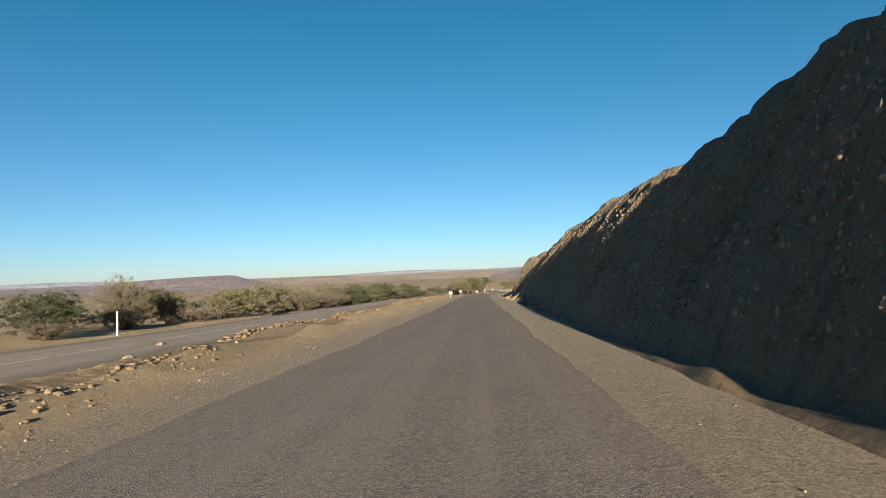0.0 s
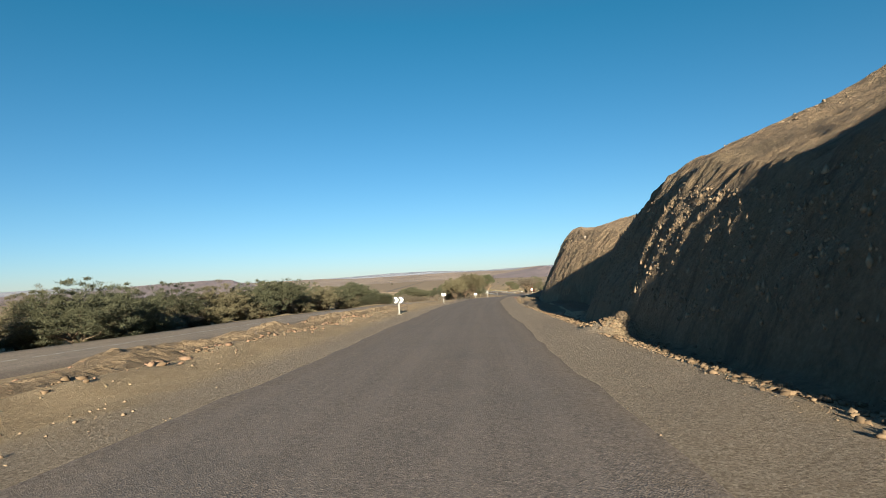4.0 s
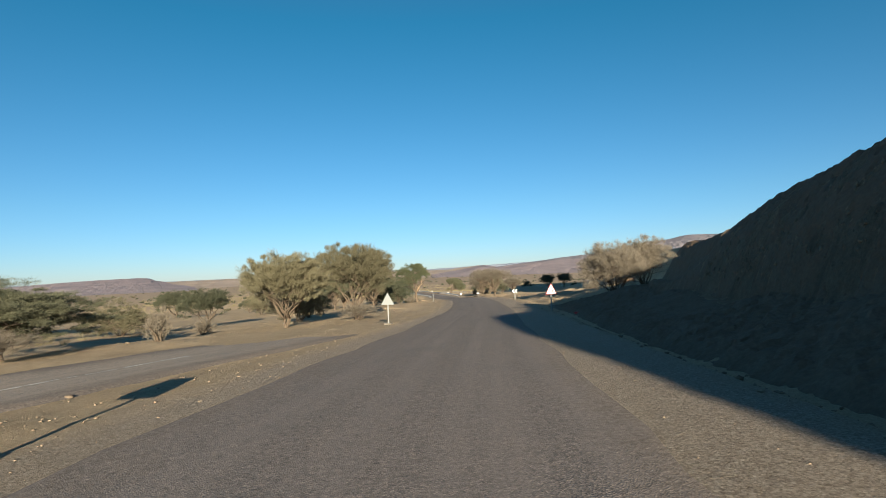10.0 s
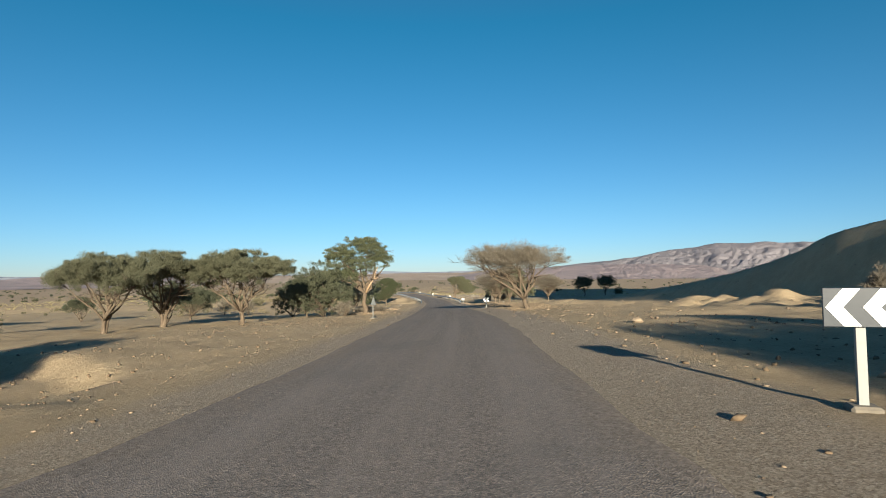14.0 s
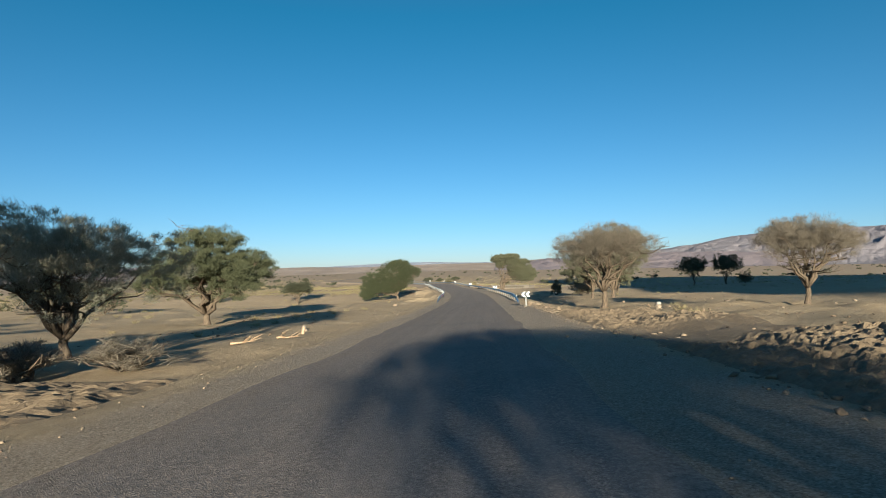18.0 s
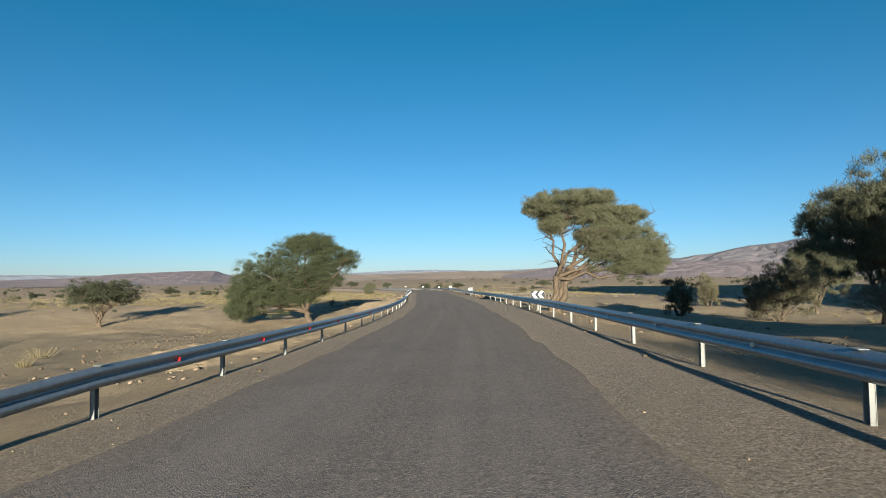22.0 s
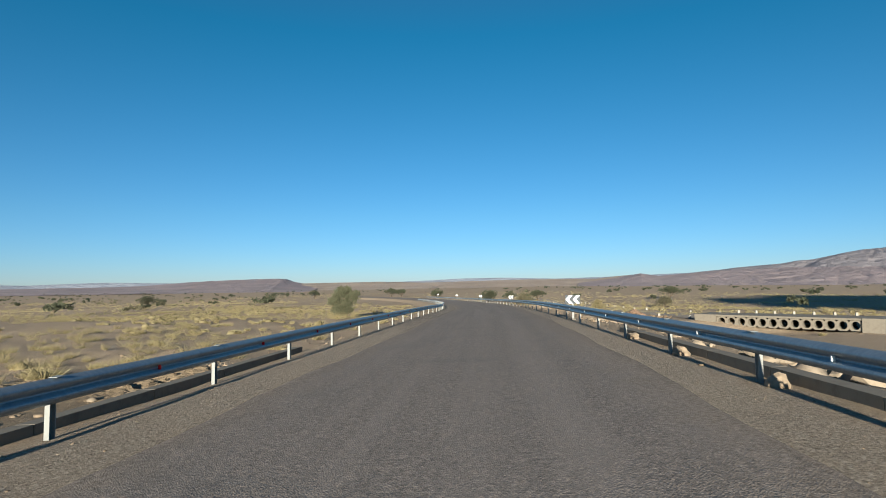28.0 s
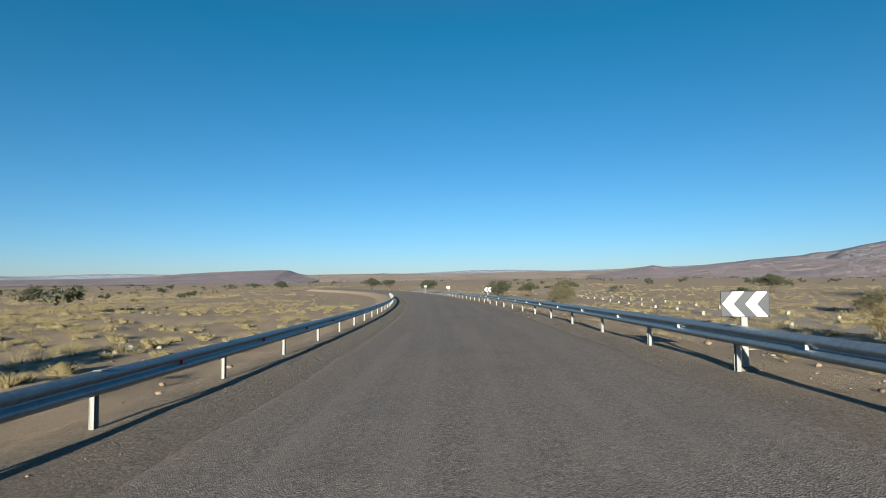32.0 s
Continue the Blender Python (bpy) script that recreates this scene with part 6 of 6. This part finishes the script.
_cl = np.repeat(_base, 5, 0) + _rs.normal(size=(_fn * 5, 3)) * np.repeat(_fh, 5)[:, None] * [0.5, 0.4, 0.13] + np.stack([np.zeros(_fn * 5)] * 2 + [np.repeat(_fh, 5) * 0.55], -1)
_me = leaf_mesh("plain_scrub", _cl, np.repeat(_fh, 5)[:, None] * [0.42, 0.4, 0.26], 0.45, 0.12, _rs, MAT_GREY, 30)
tagged(new("plain_scrub", _me), "low grey scrub dotted over the plain", "scrub", kind="stuff")


# ---- stream crossing: low walls, stone feet of the rail posts ----
def low_wall(side, y0, y1):
    root = new("culvert_wall")
    y = y0
    while y < y1 - 0.5:
        vs = []
        for yy in (y + 0.012, y + 2.488):
            for u, z in ((5.02, -0.5), (5.28, -0.5), (5.28, 0.12), (5.02, 0.12)):
                vs.append(rail_point(side * u, yy, z))
        fs = [(0, 1, 2, 3), (7, 6, 5, 4), (0, 4, 5, 1), (1, 5, 6, 2), (2, 6, 7, 3), (3, 7, 4, 0)]
        link_mesh("wall_block", vs, fs, MAT_CONC, root)
        y += 2.5
    return tagged(root, "low grey concrete culvert wall along the road edge", "wall", group="culvert walls")


low_wall(-1, 461, 491)
low_wall(1, 456, 493.5)


def post_foot(side, y, k):
    ob = boulder(50 + k, side * 4.72, y, 0.19, MAT_STONE, "rough mortared stone foot under a guardrail post", "stone_footing", 0.8)
    ob.location = rail_point(side * 4.70, y, 0.02)
    ob["category"], ob["group"] = "footing", "post footings"


for k in range(8):
    post_foot(1, 462.6 + 4.0 * k, k)


# ---- the old ford bridge with its row of pipes ----
def ford_bridge(a, b, top, cells, label):
    """A low concrete causeway from a to b, pierced by round pipes."""
    root = new("ford_bridge")
    a, b = Vector(a), Vector(b)
    along = (b - a).normalized()
    side = Vector((along.y, -along.x))
    if side.y > 0:
        side = -side
    L = (b - a).length
    w, hgt = L / cells, 1.0

    def at(s, o, z):
        p = a + along * s - side * o
        return Vector((p.x, p.y, top + z))
    for c in range(cells):
        vs, fs, n = [], [], 16
        mid = (c + 0.5) * w
        ring, sq = [], []
        for k in range(n):
            t = 2 * math.pi * (k + 0.5) / n
            cx, cz = math.cos(t), math.sin(t)
            m = max(abs(cx), abs(cz))
            sq.append((mid + cx / m * w / 2, -0.18 - hgt / 2 + cz / m * hgt / 2))
            ring.append((mid + cx * w * 0.36, -0.18 - hgt / 2 + cz * w * 0.40))
        for s, z in sq:
            vs.append(at(s, 0, z))
        for s, z in ring:
            vs.append(at(s, 0, z))
        for s, z in ring:
            vs.append(at(s, 3.4, z))
        for k in range(n):
            j = (k + 1) % n
            fs.append((k, j, n + j, n + k))
            fs.append((n + k, n + j, 2 * n + j, 2 * n + k))
        link_mesh("pipe_opening", vs, fs, MAT_CONC, root)
    vs = [at(s, o, z) for z in (-0.18, 0.0) for s, o in ((-0.4, -0.12), (L + 0.4, -0.12), (L + 0.4, 5.2), (-0.4, 5.2))]
    link_mesh("deck", vs, [(0, 1, 2, 3)[::-1], (4, 5, 6, 7), (0, 1, 5, 4), (1, 2, 6, 5), (2, 3, 7, 6), (3, 0, 4, 7)], MAT_CONC, root)
    for s0, s1 in ((-2.2, -0.02), (L + 0.02, L + 2.4)):
        vs = [at(s, o, z) for z in (-1.4, 0.02) for s, o in ((s0, -0.2), (s1, -0.2), (s1, 5.0), (s0, 5.0))]
        link_mesh("abutment", vs, [(0, 1, 2, 3)[::-1], (4, 5, 6, 7), (0, 1, 5, 4), (1, 2, 6, 5), (2, 3, 7, 6), (3, 0, 4, 7)], MAT_CONC, root)
    return tagged(root, label, "bridge", group="old ford bridges")


ford_bridge((53.9, 537.6), (64.1, 530.4), -16.0, 13, "low concrete ford bridge pierced by a row of round pipes")
ford_bridge((79.0, 513.5), (92.0, 507.0), -15.9, 12, "second low concrete ford bridge with round pipes in shade")


def old_east(s):
    """The old road again, east of the new one."""
    ys = [505, 530, 541, 569, 616, 662, 720, 800]
    return np.interp(s, ys, [90, 66, 56, 51, 48.5, 46.8, 42, 30])


_ey = np.array(lines((541, 790, 130)))
_eu = np.linspace(-3.2, 3.2, 9)
_EU, _EV = np.meshgrid(_eu, _ey)
_ex = old_east(_EV) + _EU
east = sheet("old_road_east", _ex, _EV, ground_z(_ex - road_x(_EV), _EV) + 0.05, MAT_OLD, _EU, _EV)
tagged(east, "old cracked asphalt road lined with white marker stones", "road", kind="structure")


def marker_stone():
    root = new("marker_stone")
    bm = box(0, 0, 0.2, 0.34, 0.3, 0.46, 0.04)
    for v in bm.verts:
        if v.co.z > 0.2:
            v.co.x *= 0.72
            v.co.y *= 0.72
    part("block", bm, MAT_LIME, root)
    return root


_mk = marker_stone()
_rnd = random.Random(9)
for k in range(18):
    for o in (-3.9, 3.9):
        y = 541 + 8.6 * k + _rnd.uniform(-0.5, 0.5)
        x = float(old_east(y)) + o
        ob = copy_thing(_mk, Matrix.Identity(4))
        u = x - float(road_x(y))
        ob.matrix_world = Matrix.Translation((x, y, float(ground_z(u, y)) - 0.02)) @ Matrix.Rotation(_rnd.uniform(-0.4, 0.4), 4, "Z")
        tagged(ob, "whitewashed stone road marker block", "marker stone", "marker stones")
for k in range(7):
    for o in (5.0,):
        t = (k + 0.5) / 7
        ob = copy_thing(_mk, Matrix.Identity(4))
        ob.matrix_world = Matrix.Translation((53.9 + 10.2 * t + o * 0.55, 537.6 - 7.2 * t + o * 0.8, -16.0)) @ Matrix.Scale(0.75, 4)
        tagged(ob, "whitewashed marker block on the edge of the ford bridge", "marker stone", "marker stones")
for o in (*_mk.children_recursive, _mk):
    bpy.data.objects.remove(o)


# ---- posts and small signs beside the old road ----
def marker_post():
    root = new("marker_post")
    bm = bmesh.new()
    bmesh.ops.create_cone(bm, cap_ends=True, segments=10, radius1=0.06, radius2=0.055, depth=1.75)
    bmesh.ops.translate(bm, verts=bm.verts, vec=(0, 0, 0.82))
    part("pole", bm, MAT_WHITE, root)
    bm = bmesh.new()
    bmesh.ops.create_cone(bm, cap_ends=True, segments=10, radius1=0.064, radius2=0.064, depth=0.08)
    bmesh.ops.translate(bm, verts=bm.verts, vec=(0, 0, 1.5))
    part("band", bm, MAT_POST, root)
    return root


ob = marker_post()
ob.matrix_world = Matrix.Translation((-23.4, 39.7, float(ground_z(-23.4 - float(road_x(39.7)), 39.7))))
tagged(ob, "white roadside marker pole beside the old road", "marker post")


def small_sign():
    root = new("small_sign")
    part("panel", box(0, 0, 0.95, 0.55, 0.04, 0.5, 0.01), MAT_WHITE, root, "white blank panel")
    part("side_panel", box(0.34, 0.05, 1.05, 0.1, 0.03, 0.4, 0.008), MAT_ALU, root)
    part("post", box(0, 0.05, 0.4, 0.07, 0.06, 1.2, 0.008), MAT_POST, root)
    return root


ob = small_sign()
ob.matrix_world = Matrix.Translation((-18.2, 160.6, float(ground_z(-18.2 - float(road_x(160.6)), 160.6))))
tagged(ob, "small white sign on a short post by the old road", "road sign")


# ---- small things along the verge ----
MAT_PLASTIC = plain_material("red_plastic", (0.42, 0.035, 0.03), 0.5, dirt=0.2, scale=6)


def fallen_branch(seed, u, y, length, turn):
    """A dead limb with side twigs, lying on the ground."""
    rnd = random.Random(seed)
    pts = bent(rnd, (0, 0, 0.05), (length, 0, 0.10), 6, 0.05)
    bits = [tube(pts, [0.055, 0.05, 0.045, 0.04, 0.03, 0.022, 0.01], 6)]
    for k in range(7):
        p = pts[rnd.randint(1, 5)]
        e = p + Vector((rnd.uniform(0.1, 0.5), rnd.uniform(-0.5, 0.5), rnd.uniform(0.0, 0.35)))
        bits.append(tube(bent(rnd, p, e, 3, 0.1), [0.02, 0.016, 0.011, 0.004], 5))
    ob = link_mesh("fallen_branch", *join(bits), MAT_SNAG, None, True)
    ob.location, ob.rotation_euler = place(u, y, 0.0), (0, 0, radians(turn))
    return tagged(ob, "bleached fallen branch lying on dry earth", "branch", group="fallen branches")


for k, (u, y, n, r) in enumerate([(-9.2, 326.6, 0.9, 20), (-8.3, 329.2, 1.0, -8), (-27, 108.4, 2.6, 40), (-12, 223.6, 1.6, 75), (11.4, 565.6, 1.1, 10)]):
    fallen_branch(k, u, y, n, r)


def stump(u, y):
    rnd = random.Random(4)
    ob = link_mesh("tree_stump", *tube(bent(rnd, (0, 0, -0.1), (0.05, 0.03, 0.38), 4, 0.03), [0.11, 0.095, 0.085, 0.08, 0.07], 9), MAT_SNAG, None, True)
    ob.location = place(u, y)
    return tagged(ob, "short pale tree stump on the verge", "stump")


stump(-8.3, 332.8)


def wrapper(seed, u, y, size, mat, label):
    """A crumpled plastic bag."""
    bm = bmesh.new()
    bmesh.ops.create_icosphere(bm, subdivisions=3, radius=1)
    off = Vector((seed * 2.7, seed, 0))
    for v in bm.verts:
        k = 1 + 0.9 * noise.noise(v.co * 1.7 + off) + 0.35 * noise.noise(v.co * 4.5 + off)
        v.co = Vector((v.co.x, v.co.y * 0.7, v.co.z * 0.4)) * k * size
    ob = part("plastic_bag", bm, mat, None)
    ob.location, ob.rotation_euler = place(u, y, size * 0.2), (0, 0, seed)
    return tagged(ob, label, "litter", group="roadside litter")


wrapper(1, 4.15, 152.2, 0.09, MAT_PLASTIC, "crumpled red plastic bag on gravel")
wrapper(2, 5.9, 202.4, 0.22, MAT_PLASTIC, "torn red plastic bag in the ditch")
wrapper(3, 7.8, 182.6, 0.16, MAT_WHITE, "crumpled white plastic bag below the cutting")
wrapper(4, 17.0, 578.5, 0.22, MAT_WHITE, "crumpled white plastic sheet on sand")
wrapper(5, 10.6, 176.0, 0.12, MAT_WHITE, "small white plastic bag among stones")
wrapper(6, 7.0, 192.0, 0.10, MAT_WHITE, "crumpled white bag on dry earth")
for k, (u, y, r) in enumerate([(-14.3, 561.9, 0.16), (-14.1, 562.3, 0.13), (-14.2, 563.5, 0.2), (-13.5, 564.8, 0.14)]):
    boulder(80 + k, u, y, r, MAT_LIME, "small whitewashed stone lying on sand", "white_stone")
for k, (u, y, r) in enumerate([(-9.5, 309.5, 0.3), (-9.0, 311, 0.22), (-10.8, 310.1, 0.34), (-8.3, 313.4, 0.24), (-7.9, 315.2, 0.2), (-8.2, 307.6, 0.2), (-10.0, 312.6, 0.26), (5.8, 148.3, 0.2), (6.3, 149.6, 0.16), (5.3, 440.9, 0.34), (6.2, 442.3, 0.4), (6.8, 439.7, 0.3), (5.9, 444.6, 0.28)]):
    boulder(100 + k, u, y, r, MAT_STONE if k % 3 else MAT_SPOIL, "angular brown rock on dry earth")
stones_stuff("verge_rubble", "crumbled earth and broken stones on the verge", MAT_CLOD, False, heap(700, -9.3, 2.2, 303, 318, 0.02, 0.16, 2.5), heap(420, 21.9, 2.0, 546, 553, 0.03, 0.22), heap(500, 6.6, 1.6, 434, 450, 0.03, 0.25), heap(500, -12, 3, 440, 452, 0.02, 0.14))
_dead = shrub(97, 2.3, 2.6, MAT_STRAW, per=80, clumps=60, leaf=(0.3, 0.008))
_dead.location = place(22.6, 572.6, -0.03)
tagged(_dead, "bleached dead bush standing on the plain", "shrub", group="desert shrubs")
stones_stuff("shoulder_rubble", "scattered pebbles and clods on the sandy verge", MAT_CLOD, False, heap(1500, 8.5, 5, 206, 300, 0.012, 0.07), heap(1200, -12, 7, 232, 300, 0.012, 0.08), heap(900, -14, 7, 330, 430, 0.012, 0.08), heap(700, 10, 4, 300, 440, 0.015, 0.09), heap(900, -13, 6, 440, 600, 0.012, 0.07), heap(700, 9, 4, 480, 600, 0.012, 0.08))
